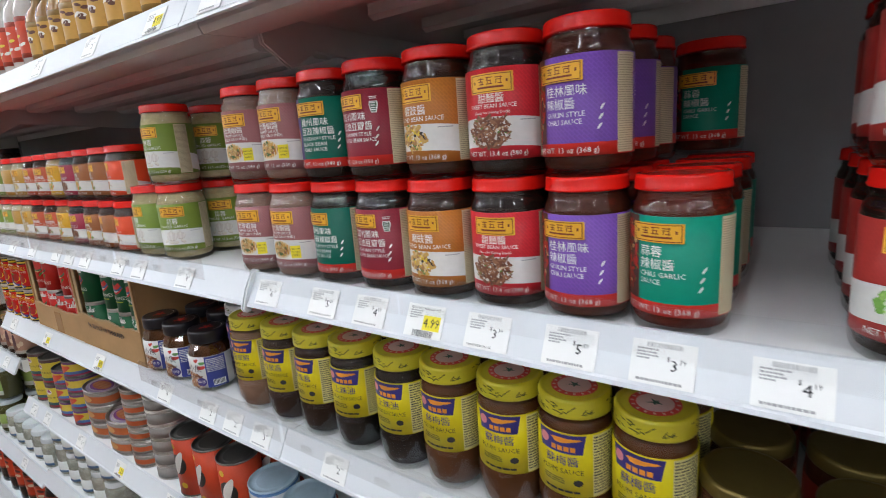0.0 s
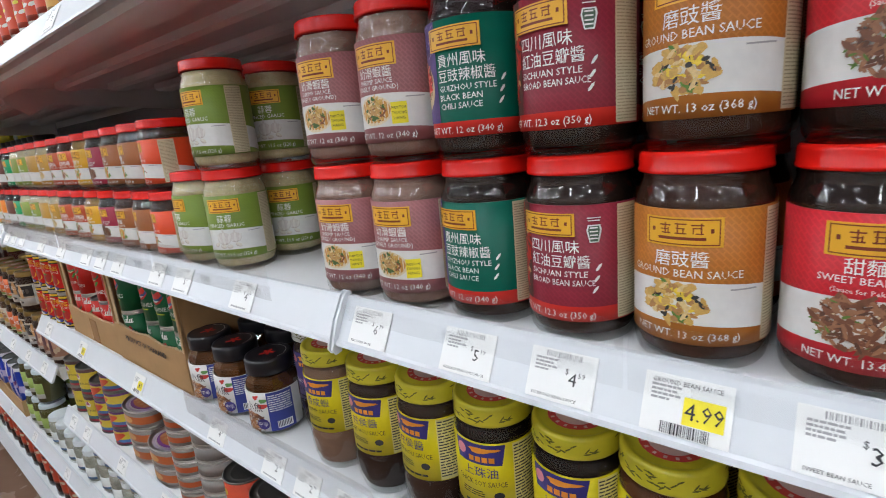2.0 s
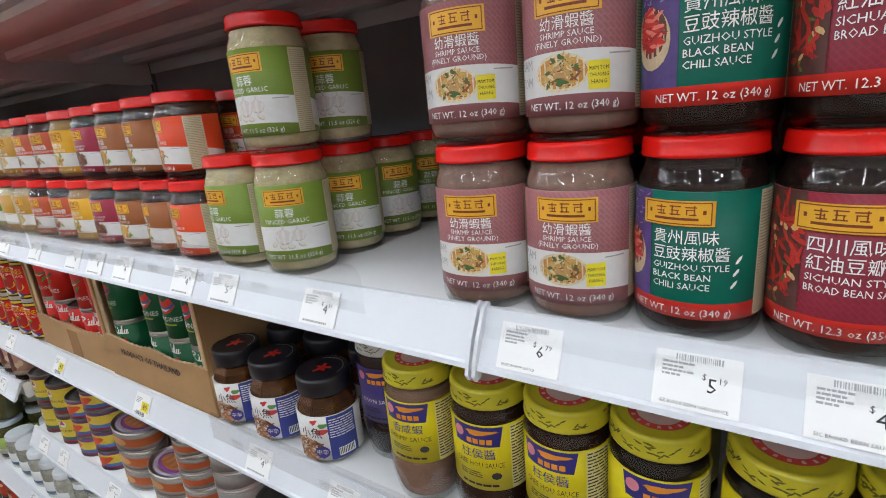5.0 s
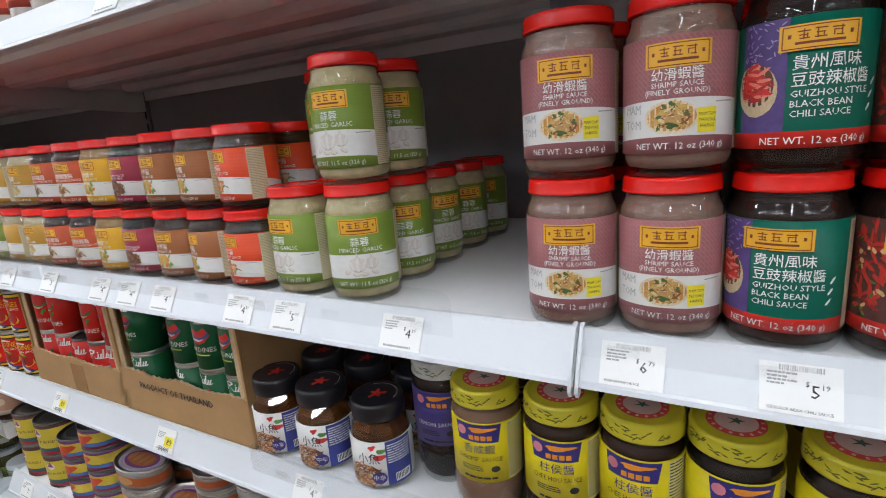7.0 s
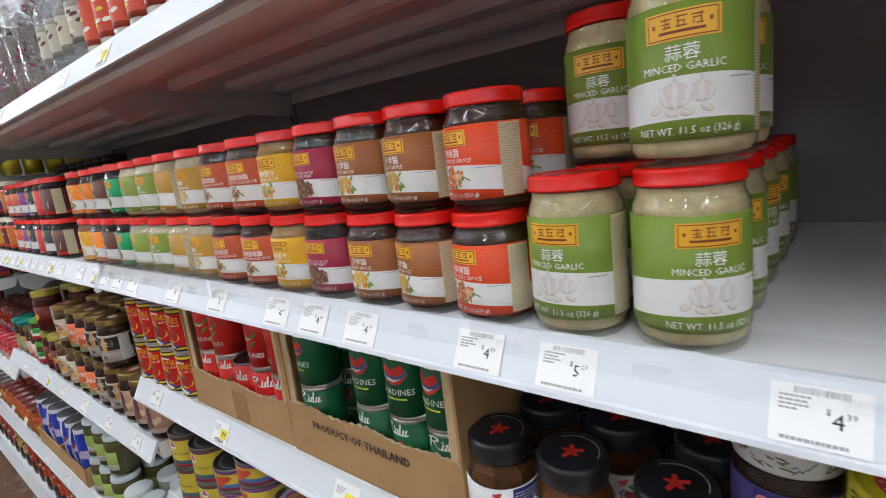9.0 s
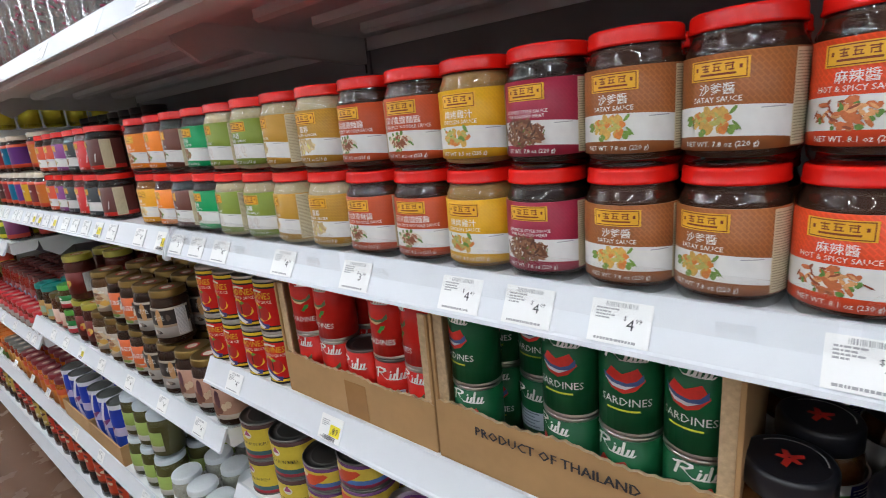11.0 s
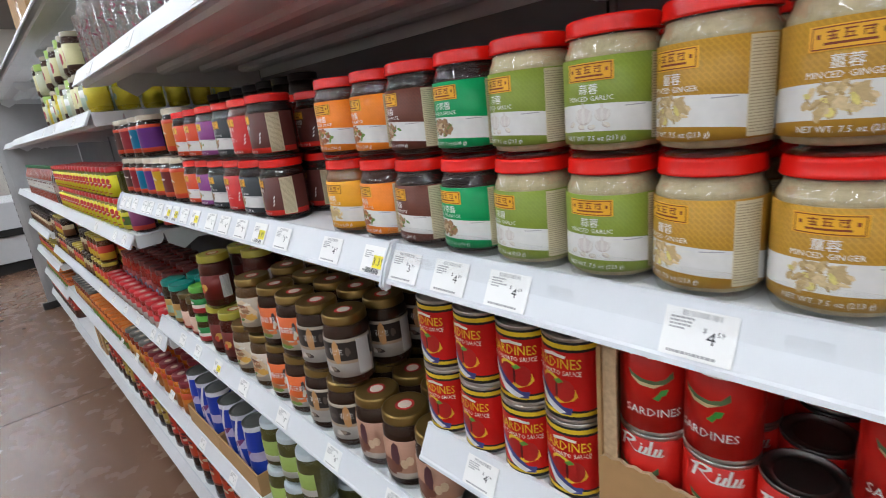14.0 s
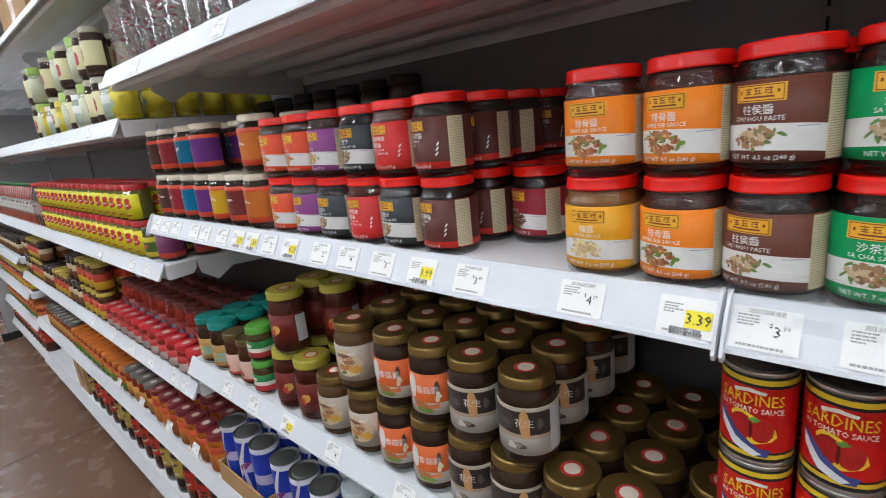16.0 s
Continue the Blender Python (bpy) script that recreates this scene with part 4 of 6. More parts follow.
# ---- second shelf: yellow-lidded sauce jars ----
L2, L1, L0 = 0.9232, 0.6682, 0.4302
YELLOW_LID = plain("yellow_lid", (0.60, 0.53, 0.030), 0.3, vary=0.08, scale=60, coat=0.3)
OLIVE = plain("olive_print", (0.13, 0.13, 0.02), 0.5, vary=0.2, scale=200)
EMBLEM_RED, EMBLEM_PINK, EMBLEM_GREEN = plain("emblem_red", (0.66, 0.06, 0.06), 0.5), plain("emblem_pink", (0.72, 0.48, 0.47), 0.5), plain("emblem_green", (0.03, 0.10, 0.07), 0.4)
NAVY_PRINT, ORANGE_PRINT, PINK_PRINT = plain("navy_print", (0.035, 0.030, 0.20), 0.4), plain("orange_print", (0.80, 0.30, 0.03), 0.4), plain("pink_print", (0.72, 0.25, 0.30), 0.4)


def tall_jar(label, sauce, cjk, english, lid_mat=YELLOW_LID, paper=(0.72, 0.60, 0.012), ink=INK, ribbed=True):
    def build():
        top = empty("sauce_jar")
        r, h = .0350, .150
        def flutes(a, z):
            return 1 + (.020 * math.cos(12 * a) if .012 < z < .044 else 0)
        prof = [(.024, .0015), (.028, 0.0), (.0315, .005), (.0345, .020), (.0365, .040), (.0368, .046), (r, .052), (r, .1185), (r * .985, .122), (r * .94, .126), (r * .905, .1285), (r * .90, .136)]
        part("glass_jar", lathe(prof, 36, ribs=flutes if ribbed else None), CLEAR, top)
        inner = [(.024, .005), (.0295, .009), (.0330, .021), (.0350, .040), (.0352, .046), (r - .0014, .053), (r - .0014, .118), (r * .94, .122), (r * .88, .1265)]
        part("sauce", lathe(inner, 36, ribs=flutes if ribbed else None), plain("sauce", sauce, 0.5, vary=0.25, scale=80, bump=0.15, spec=0.08), top)
        lr = .0342
        lid = [(lr * .96, .1315), (lr * 1.0, .132), (lr * 1.01, .134), (lr * .995, .1355), (lr * .995, .1465), (lr * .965, .1495), (lr * .90, .150), (lr * .84, .1488), (lr * .80, .1487)]
        cap = part("lid", lathe(lid, 36), lid_mat, top, "printed yellow lid" if lid_mat is YELLOW_LID else "")
        bm, rng = bmesh.new(), random.Random(4)
        for k in range(96):
            blob(bm, rng.uniform(-3.1, 3.1) * lr, rng.uniform(.1368, .1462), .0031, .00075, rng.uniform(-.5, .9), layer(lr * 1.003), 0, 5, .2, rng)
        tagged(part("lid_print", bm, OLIVE, cap, "small dark marks round the lid"), kind="stuff")
        bm = bmesh.new()
        for rr, mi, zz in ((.0215, 0, .1491), (.0155, 1, .1493)):
            bm.faces.new([bm.verts.new((rr * math.cos(i * .2618), rr * math.sin(i * .2618), zz)) for i in range(24)]).material_index = mi
        star = []
        for i in range(10):
            rr, a = (.0068 if i % 2 == 0 else .0022) * (1 + .25 * math.sin(i * 2.2)), i * .6283
            star.append(bm.verts.new((rr * math.cos(a), rr * math.sin(a), .1496)))
        bm.faces.new(star).material_index = 2
        for i in range(16):
            a = i * .3927
            q = [(.0172, -.05), (.0200, -.05), (.0200, .07), (.0172, .07)]
            bm.faces.new([bm.verts.new((rr * math.cos(a + d), rr * math.sin(a + d), .1494)) for rr, d in q]).material_index = 1
        tagged(part("lid_emblem", bm, [EMBLEM_RED, EMBLEM_PINK, EMBLEM_GREEN], cap, "red ringed emblem on the lid"), kind="stuff")
        sheet = part("label", sleeve(r, -.078, .078, [.052, .1175], [0], seg=26), printed(paper), top)
        bm, p0 = bmesh.new(), layer(r + .0005)
        patch(bm, ((-.0215, .0970), (.0205, .0970), (.0240, .1165), (-.0240, .1165)), p0, 0)
        patch(bm, ellipse(-.0165, .1080, .0052, .0052), layer(r + .0007), 2)
        patch(bm, ellipse(.0040, .1108, .0135, .0026, 14, .05, .25), layer(r + .0007), 1)
        for k in range(4):
            rect(bm, -.0085 + k * .0060, -.0038 + k * .0060, .0995, .1045, layer(r + .0007), 1, 1)
        tagged(part("maker_plate", bm, [NAVY_PRINT, ORANGE_PRINT, PINK_PRINT], sheet, "blue maker's shield with orange shapes"), kind="stuff")
        part("product_name", writing([fit_line(cjk, .0078, .001, .0855, "c", .036)], layer(r + .0007)), NAVY_PRINT, sheet)
        part("lettering", writing([fit_line(english, .0052, .001, .0760, "c", .046)], layer(r + .0007)), ink, sheet)
        bm = bmesh.new()
        bars(bm, -.018, .004, .064, .0705, r + .0006, 0, 2)
        bars(bm, -.016, .018, .0545, .0585, r + .0006, 0, 3, .0035, .0022)
        patch(bm, ellipse(.0165, .0675, .0046, .0036, 8), layer(r + .0006), 0)
        tagged(part("fine_print", bm, INK, sheet), kind="stuff")
        bm = bmesh.new()
        rect(bm, .030, .058, .053, .1165, layer(r + .0005), 0, 6)
        bars(bm, .031, .057, .055, .1145, r + .0006, 1, 8, .0030, .0012)
        tagged(part("facts_panel", bm, [printed((0.72, 0.66, 0.30)), INK], sheet, "nutrition panel"), kind="stuff")
        for o in top.children_recursive:
            o.data.transform(Matrix.Diagonal((1, 1, 0.975, 1)))
        return tagged(top, label, "sauce jar")
    return build


CHEE = tall_jar("tall jar of dark sauce with yellow label and lid", (0.030, 0.014, 0.010), "柱侯醬", "CHEE HOU SAUCE")
SHRI = tall_jar("tall jar of grey-brown shrimp paste with yellow label", (0.22, 0.125, 0.085), "香咸蝦", "SHRIMP SAUCE")
SOY = tall_jar("tall jar of black soy sauce with yellow label", (0.012, 0.008, 0.007), "上珠油", "THICK SOY SAUCE")
PLUM = tall_jar("tall jar of amber-brown plum sauce with yellow label", (0.105, 0.038, 0.014), "蘇梅醬", "PLUM SAUCE")
PURP = tall_jar("tall jar of dark sauce with purple label and white lid", (0.020, 0.010, 0.008), "柠檬醬", "LEMON SAUCE", plain("white_print_lid", (0.55, 0.55, 0.54), 0.4, vary=0.2, scale=150), (0.085, 0.060, 0.22), WHITE_INK, False)
for key, build, x, t in (("shri", SHRI, -0.664, 4), ("chee", CHEE, -0.588, -6), ("chee", CHEE, -0.518, -10), ("soy", SOY, -0.448, 2), ("soy", SOY, -0.371, -4),
                         ("tallplum", PLUM, -0.301, -6), ("tallplum", PLUM, -0.227, 0), ("tallplum", PLUM, -0.160, -8), ("tallplum", PLUM, -0.087, -20)):
    for k in range(2):
        stock(key, build, x + jig(.001), 0.417 + .0745 * k, L2, t + 8 + jig(5) + k * jig(30), "yellow-lidded jars")
stock("purple", PURP, -0.733, 0.452, L2, 10)
stock("purple", PURP, -0.735, 0.530, L2, -20)

# black-lidded dried fish jars
BLACK_LID = plain("black_lid", (0.012, 0.012, 0.016), 0.34, vary=0.1, scale=40)


def fish_jar():
    top = empty("fish_jar")
    r, h = .0355, .103
    part("glass_jar", lathe([(.026, .001), (.031, 0), (r, .008), (r, .064), (r * .93, .072), (.0285, .080), (.0285, .088)], 8, smooth=False), CLEAR, top)
    part("contents", lathe([(.026, .004), (r - .0018, .010), (r - .0018, .064), (r * .9, .071), (.0265, .078)], 8, smooth=False), plain("fried_fish", (0.115, 0.042, 0.012), 0.5, vary=0.85, scale=75, bump=0.4, spec=0.08), top)
    cap = part("lid", lathe([(.0295, .082), (.0305, .083), (.0305, .099), (.0292, .1022), (.0268, .103), (.0255, .1021)], 32), BLACK_LID, top, "black screw lid with red flourish")
    bm, rng = bmesh.new(), random.Random(11)
    for a, d in ((0.3, .010), (1.7, .009), (2.9, .008), (4.2, .011), (5.4, .008)):
        bm.faces.new([bm.verts.new((x, y, .1026)) for x, y in ((0.002 * math.cos(a - 1.4), 0.002 * math.sin(a - 1.4)), (d * math.cos(a - .28), d * math.sin(a - .28)), (d * 1.15 * math.cos(a + .12), d * 1.15 * math.sin(a + .12)), (0.003 * math.cos(a + 1.2), 0.003 * math.sin(a + 1.2)))])
    tagged(part("red_flourish", bm, plain("flourish_red", (0.60, 0.03, 0.02), 0.4), cap, "red painted flourish"), kind="stuff")
    bm = bmesh.new()
    for i in range(22):
        a0, a1 = -.3 + i * .11, -.3 + i * .11 + .09
        bm.faces.new([bm.verts.new((q * math.cos(a), q * math.sin(a), .1025)) for q, a in ((.0228, a0), (.0236, a0), (.0236, a1), (.0228, a1))])
    part("lid_ring", bm, WHITE_INK, cap)
    rr = r * .985
    sheet = part("label", sleeve(rr, -.042, .064, [.008, .062], [0], seg=24, thick=.0009), WHITE_LABEL, top)
    bm = bmesh.new()
    rect(bm, .017, .050, .008, .062, layer(rr + .0012), 0, 8)
    bars(bm, .019, .048, .034, .058, rr + .0014, 1, 6, .003, .0012)
    rect(bm, .026, .046, .011, .021, layer(rr + .0013), 1, 3)
    for k in range(9):
        rect(bm, .027 + k * .002, .028 + k * .002, .0125, .0205, layer(rr + .0015), 2, 1)
    tagged(part("side_panel", bm, [plain("blue_print", (0.035, 0.050, 0.26), 0.4), WHITE_INK, INK], sheet, "blue side panel with bar code"), kind="stuff")
    bm, mats = bmesh.new(), [plain("fish_print", c, 0.5, vary=0.3, scale=400) for c in ((0.36, 0.14, 0.05), (0.17, 0.06, 0.025), (0.55, 0.30, 0.15))]
    for k in range(110):
        q, a = math.sqrt(rng.random()), rng.uniform(0, 6.28)
        blob(bm, -.010 + .021 * q * math.cos(a), .0215 + .0140 * q * math.sin(a), .005, .0010, rng.uniform(-1.2, 1.2), layer(rr + .0012 + k * 4e-6), k % 3, 6, .15, rng)
    tagged(part("picture", bm, mats, sheet, "picture of dried fish"), kind="stuff")
    part("product_name", writing([fit_line("小魚", .010, -.003, .0375, "c", .026)], layer(rr + .0014)), INK, sheet)
    bm = bmesh.new()
    patch(bm, ellipse(.008, .019, .0085, .0075, 16), layer(rr + .0017), 0)
    part("round_badge", bm, plain("badge_blue", (0.05, 0.04, 0.22), 0.4), sheet)
    part("badge_text", writing([fit_line("中辛", .0052, .008, .0165, "c", .013)], layer(rr + .0019)), WHITE_INK, sheet)
    bm = bmesh.new()
    patch(bm, ellipse(.002, .056, .0045, .003, 9, .4, .3), layer(rr + .0012), 0)
    patch(bm, ellipse(.012, .0515, .006, .0028, 9, .1, .2), layer(rr + .0012), 1)
    patch(bm, ellipse(.010, .044, .008, .0035, 9, .1, .2), layer(rr + .0012), 0)
    tagged(part("corner_print", bm, [plain("mark_red", (0.62, 0.05, 0.04), 0.5), plain("mark_green", (0.12, 0.30, 0.08), 0.5)], sheet), kind="stuff")
    return tagged(top, "black-lidded glass jar of dried fish, white and blue label", "fish jar")


for k in range(4):
    for x in (-0.957, -0.882, -0.800):
        stock("fishjar", fish_jar, x + jig(.002) + (.012 if k % 2 else 0), 0.414 + .073 * k, L2, 20 + jig(7), "dried fish jars")

# gold-lidded jars beyond the yellow ones
GOLDLID = generic_jar("sauce_jar", "squat jar of dark sauce with dull gold lid", "sauce jar", .0365, .098, .013, (0.17, 0.125, 0.035), (0.07, 0.02, 0.01), [(1.0, (0.35, 0.05, 0.03))], .012, .068, lid_metal=0.7, lid_rough=0.34, lid_r=.97,
                      mark=[((0.6, 0.6, 0.55), 1, .012, .008, 0, .5)], sticker=None)
for i, x in enumerate((-0.018, 0.060, 0.138, 0.216)):
    for k in range(4):
        stock("goldlid", GOLDLID, x + jig(.003), 0.425 + .077 * k + jig(.002), L2, jig(40), "gold-lidded jars")


# ---- cardboard trays of sardine cans ----
def carton(name, label, w, d, h, front_h, words=""):
    """An opened shelf carton: full sides, cut-down front with a flange at each corner."""
    top = empty(name)
    t = .004
    part("base", box_mesh(0, w, 0, d, 0, t), CARD, top)
    for x in (0, w - t):
        part("side", box_mesh(x, x + t, 0, d, t, h, .0008), CARD, top)
    part("back", box_mesh(t, w - t, d - t, d, t, h, .0008), CARD, top)
    bm, rng = bmesh.new(), random.Random(hash_of(label))
    n, lo, hi = 44, [], []
    for i in range(n + 1):
        x = .001 + (w - .002) * i / n
        z = front_h + (.0016 if i % 2 else -.0006) + rng.uniform(-.001, .001) + .002 * math.sin(i * .35)
        lo.append((x, z))
    for i in range(n):
        (xa, za), (xb, zb) = lo[i], lo[i + 1]
        v = [bm.verts.new(p) for p in ((xa, -.001, 0), (xb, -.001, 0), (xb, -.001, zb), (xa, -.001, za), (xa, .003, 0), (xb, .003, 0), (xb, .003, zb), (xa, .003, za))]
        for q in ((0, 1, 2, 3), (5, 4, 7, 6)):
            bm.faces.new([v[j] for j in q])
        bm.faces.new([v[j] for j in (3, 2, 6, 7)]).material_index = 1
    bmesh.ops.remove_doubles(bm, verts=bm.verts[:], dist=1e-5)
    front = part("front", bm, [CARD, CARD_EDGE], top, "torn cut-down cardboard front")
    for x0, x1 in ((0, .016), (w - .016, w)):
        part("flange", box_mesh(x0, x1, 0.003, .006, front_h - .004, h, .0008), CARD_EDGE, top, "torn cardboard flange")
    if not words:
        part("tape", box_mesh(w * .46, w * .60, -.0016, -.0011, .002, front_h * .85), plain("packing_tape", (0.36, 0.19, 0.075), 0.25, vary=0.1, scale=30), front, "brown packing tape")
    if words:
        part("lettering", writing([fit_line(words, .0105, w * .47 + du, front_h * .66, "c", w * .66) for du in (0, .0007)], lambda u, z: (u, -.0022 - (u % .001) * .02, z)), INK, front)
    return tagged(top, label, "cardboard box")


GREEN_BOX = (-1.272, -0.984)
RED_BOX = (-1.556, -1.276)
b_ = carton("cardboard_box", "open brown cardboard carton holding green sardine cans", .288, .42, .170, .070, "PRODUCT OF THAILAND")
b_.matrix_basis = pose(GREEN_BOX[0], 0.384, L2)
b_ = carton("cardboard_box", "open brown cardboard carton holding red sardine cans", .280, .42, .165, .060)
b_.matrix_basis = pose(RED_BOX[0], 0.386, L2)
SPLASH = [(-.62, .60), (-.35, .72), (0, .66), (.45, .73), (.70, .60), (.40, .50), (.05, .46), (-.35, .50)]
FISH = [(-.68, .655), (-.52, .62), (-.2, .585), (.15, .575), (.42, .60), (.64, .67), (.66, .60), (.45, .555), (.1, .505), (-.3, .52), (-.58, .58)]
BELLY = [(-.58, .595), (-.3, .555), (.1, .54), (.40, .553), (.1, .505), (-.3, .52), (-.56, .58)]


def script_word(colour, z, size=1.0):
    """A flowing white word as slanted strokes: a tall looped initial, then short joined strokes."""
    k = .10 * size
    strokes = [[(-.62, 0), (-.52, 0), (-.38, 1.5), (-.48, 1.5)], [(-.66, 1.25), (-.30, 1.65), (-.04, 1.5), (-.02, 1.15), (-.24, .80), (-.42, .78), (-.40, .95), (-.20, 1.05), (-.14, 1.28), (-.30, 1.42), (-.60, 1.10)],
               [(-.40, .85), (-.28, .80), (-.06, .02), (.02, .02), (.04, .14), (-.06, .18)]]
    for at, tall in ((.06, .85), (.22, .90), (.36, 1.60), (.50, .88), (.64, .90)):
        strokes += [[(at - .03, .05), (at + .05, .0), (at + .15, tall), (at + .06, tall)], [(at + .02, .0), (at + .12, .04), (at + .19, .30), (at + .14, .32), (at + .08, .14)]]
    strokes.append([(.13, 1.05), (.19, 1.05), (.20, 1.25), (.14, 1.25)])
    return [(colour, [(u * size, z + v * k) for u, v in pts]) for pts in strokes]


SCRIPT_WHITE = (0.74, 0.73, 0.69)
FACTS_BAND = [((0.52, 0.58, 0.66), [(-.75, .30), (.75, .30), (.75, .54), (-.75, .54)])] + [((0.20, 0.24, 0.30), [(-.70, .33 + .045 * q), (.60 - .2 * (q % 2), .33 + .045 * q), (.60 - .2 * (q % 2), .345 + .045 * q), (-.70, .345 + .045 * q)]) for q in range(5)]
GREENCAN = can("sardine_can", "green sardine can with red splash and blue fish", .0268, .088, [(1.0, (0.008, 0.105, 0.038))], [("SARDINES", .0072, .1, .34, WHITE_INK)], shapes=[((0.60, 0.03, 0.02), SPLASH), ((0.05, 0.10, 0.26), FISH), ((0.65, 0.68, 0.70), BELLY), ((0.55, 0.60, 0.05), [(-.5, .275), (.55, .275), (.55, .295), (-.5, .295)])] + script_word(SCRIPT_WHITE, .795))
GREENCAN2 = can("sardine_can", "green sardine can with white script band", .0268, .088, [(1.0, (0.008, 0.105, 0.038))], [("SARDINES", .0062, .1, .08, WHITE_INK)], shapes=FACTS_BAND + script_word(SCRIPT_WHITE, .70))
REDCAN = can("sardine_can", "red sardine can with green fish picture", .0268, .088, [(1.0, (0.58, 0.018, 0.012))], [("SARDINES", .0072, .1, .22, WHITE_INK)], shapes=[((0.10, 0.16, 0.07), FISH), ((0.66, 0.55, 0.30), BELLY), ((0.05, 0.30, 0.05), [(.08, .40), (.22, .45), (.30, .49), (.52, .50), (.44, .44), (.34, .43), (.24, .38)])] + script_word(SCRIPT_WHITE, .795))
REDCAN2 = can("sardine_can", "red sardine can with white script band", .0268, .088, [(1.0, (0.58, 0.018, 0.012))], shapes=FACTS_BAND + script_word(SCRIPT_WHITE, .70, 1.15), end=DARK_STEEL)
for k in range(3):
    for i in range(5):
        x = GREEN_BOX[0] + .034 + i * .0548
        y = 0.384 + .034 + k * .056 + (.05 if i == 1 and k == 0 else 0)
        if i == 1 and k == 1:
            continue
        if i == 1:
            stock("gcan2", GREENCAN2, x, y, L2 + .0042, -10 + jig(15), "green sardine cans")
        else:
            stock("gcan", GREENCAN, x, y, L2 + .0042, -15 + jig(25), "green sardine cans")
        stock("gcan", GREENCAN, x, y, L2 + .0042 + .0882, -8 + jig(22), "green sardine cans")
for k in range(4):
    for i in range(5):
        x = RED_BOX[0] + .034 + i * .0530
        y = 0.386 + .034 + k * .056
        if i in (2, 3):
            stock("rcan2", REDCAN2, x, y, L2 + .0042, jig(20), "red sardine cans")
        else:
            stock("rcan", REDCAN, x, y, L2 + .0042, -10 + jig(25), "red sardine cans")
        if not (i == 2 and k < 2):
            stock("rcan", REDCAN, x, y, L2 + .0042 + .0882, -20 + jig(40), "red sardine cans")
YELLOW_INK = plain("yellow_print", (0.80, 0.52, 0.02), 0.45)
TALLCAN = can("sardine_can", "red and yellow sardine can with tomatoes and fish", .0275, .0835, [(.045, (0.02, 0.02, 0.02)), (.05, (0.72, 0.50, 0.03)), (.03, (0.02, 0.02, 0.02)), (.75, (0.58, 0.014, 0.012)), (.035, (0.02, 0.02, 0.02)), (.06, (0.72, 0.50, 0.03)), (.03, (0.02, 0.02, 0.02))],
              [("SARDINES", .0100, .05, .655, YELLOW_INK), ("IN TOMATO SAUCE", .0048, .05, .575, WHITE_INK)],
              shapes=[((0.75, 0.50, 0.03), ellipse(.1, .40, .62, .155, 14, -.1, .12)), ((0.36, 0.010, 0.010), ellipse(-.17, .405, .345, .140, 12)), ((0.42, 0.014, 0.012), ellipse(.36, .395, .335, .135, 12)), ((0.10, 0.01, 0.01), ellipse(.09, .39, .05, .11, 8)), ((0.05, 0.06, 0.22), [(-.92, .52), (-.72, .50), (-.25, .34), (.30, .20), (.62, .19), (.55, .11), (.2, .11), (-.35, .18), (-.80, .36)]), ((0.70, 0.72, 0.75), [(-.90, .50), (-.3, .27), (.4, .14), (.2, .11), (-.35, .18), (-.80, .36)]), ((0.12, 0.30, 0.05), [(.0, .50), (.2, .54), (.35, .50), (.15, .47)]), ((0.74, 0.72, 0.68), [(-.4, .80), (.0, .83), (.45, .80), (.42, .77), (0, .79), (-.38, .765)])])
for k in range(4):
    for i, x in enumerate((-1.757, -1.699, -1.641, -1.590)):
        for tier in range(2):
            if i == 3 and k:
                continue
            stock("tallcan", TALLCAN, x, 0.402 + .058 * k + (.004 if i == 3 else 0), L2 + .0836 * tier, jig(14), "red and yellow sardine cans")

# ---- third shelf: fish tins and meat cans ----
SQUAT = can("fish_can", "squat yellow can with green and red bands", .0425, .072, [(.09, (0.42, 0.03, 0.05)), (.13, (0.05, 0.12, 0.14)), (.66, (0.64, 0.50, 0.06)), (.12, (0.10, 0.05, 0.05))], [("CUA NAU BUN RIEU", .0060, 0, .42, INK)], shapes=[((0.72, 0.70, 0.66), ellipse(0, .68, .22, .10, 10)), ((0.35, 0.06, 0.20), [(-.18, .66), (0, .82), (.18, .66)])], end=DARK_STEEL)
FLAT = can("fish_can", "flat yellow and purple can with red crab picture", .0425, .0435, [(.14, (0.34, 0.04, 0.10)), (.20, (0.08, 0.18, 0.42)), (.52, (0.66, 0.50, 0.07)), (.14, (0.16, 0.06, 0.18))], shapes=[((0.62, 0.08, 0.03), ellipse(.1, .5, .55, .22, 12, .2, .2)), ((0.70, 0.60, 0.30), ellipse(-.3, .62, .2, .1, 10))], end=DARK_STEEL)
for k in range(3):
    for i, x in enumerate((-1.722, -1.632)):
        for tier in range(2):
            stock("squat", SQUAT, x, 0.424 + .088 * k, L1 + .0722 * tier, jig(20), "squat yellow cans")
    for i, x in enumerate((-1.543, -1.453)):
        for tier in range(4 if i else 3):
            stock("flat", FLAT, x, 0.424 + .088 * k, L1 + .0437 * tier, jig(30), "flat yellow cans")
OVAL = can("fish_tin", "oval steel tin with orange wrapper and violet printed lid", .037, .040, [(.24, (0.28, 0.25, 0.23)), (.50, (0.46, 0.12, 0.04)), (.26, (0.28, 0.25, 0.23))], shapes=[((0.60, 0.30, 0.10), ellipse(0, .5, .4, .2, 10))], oval=1.55)


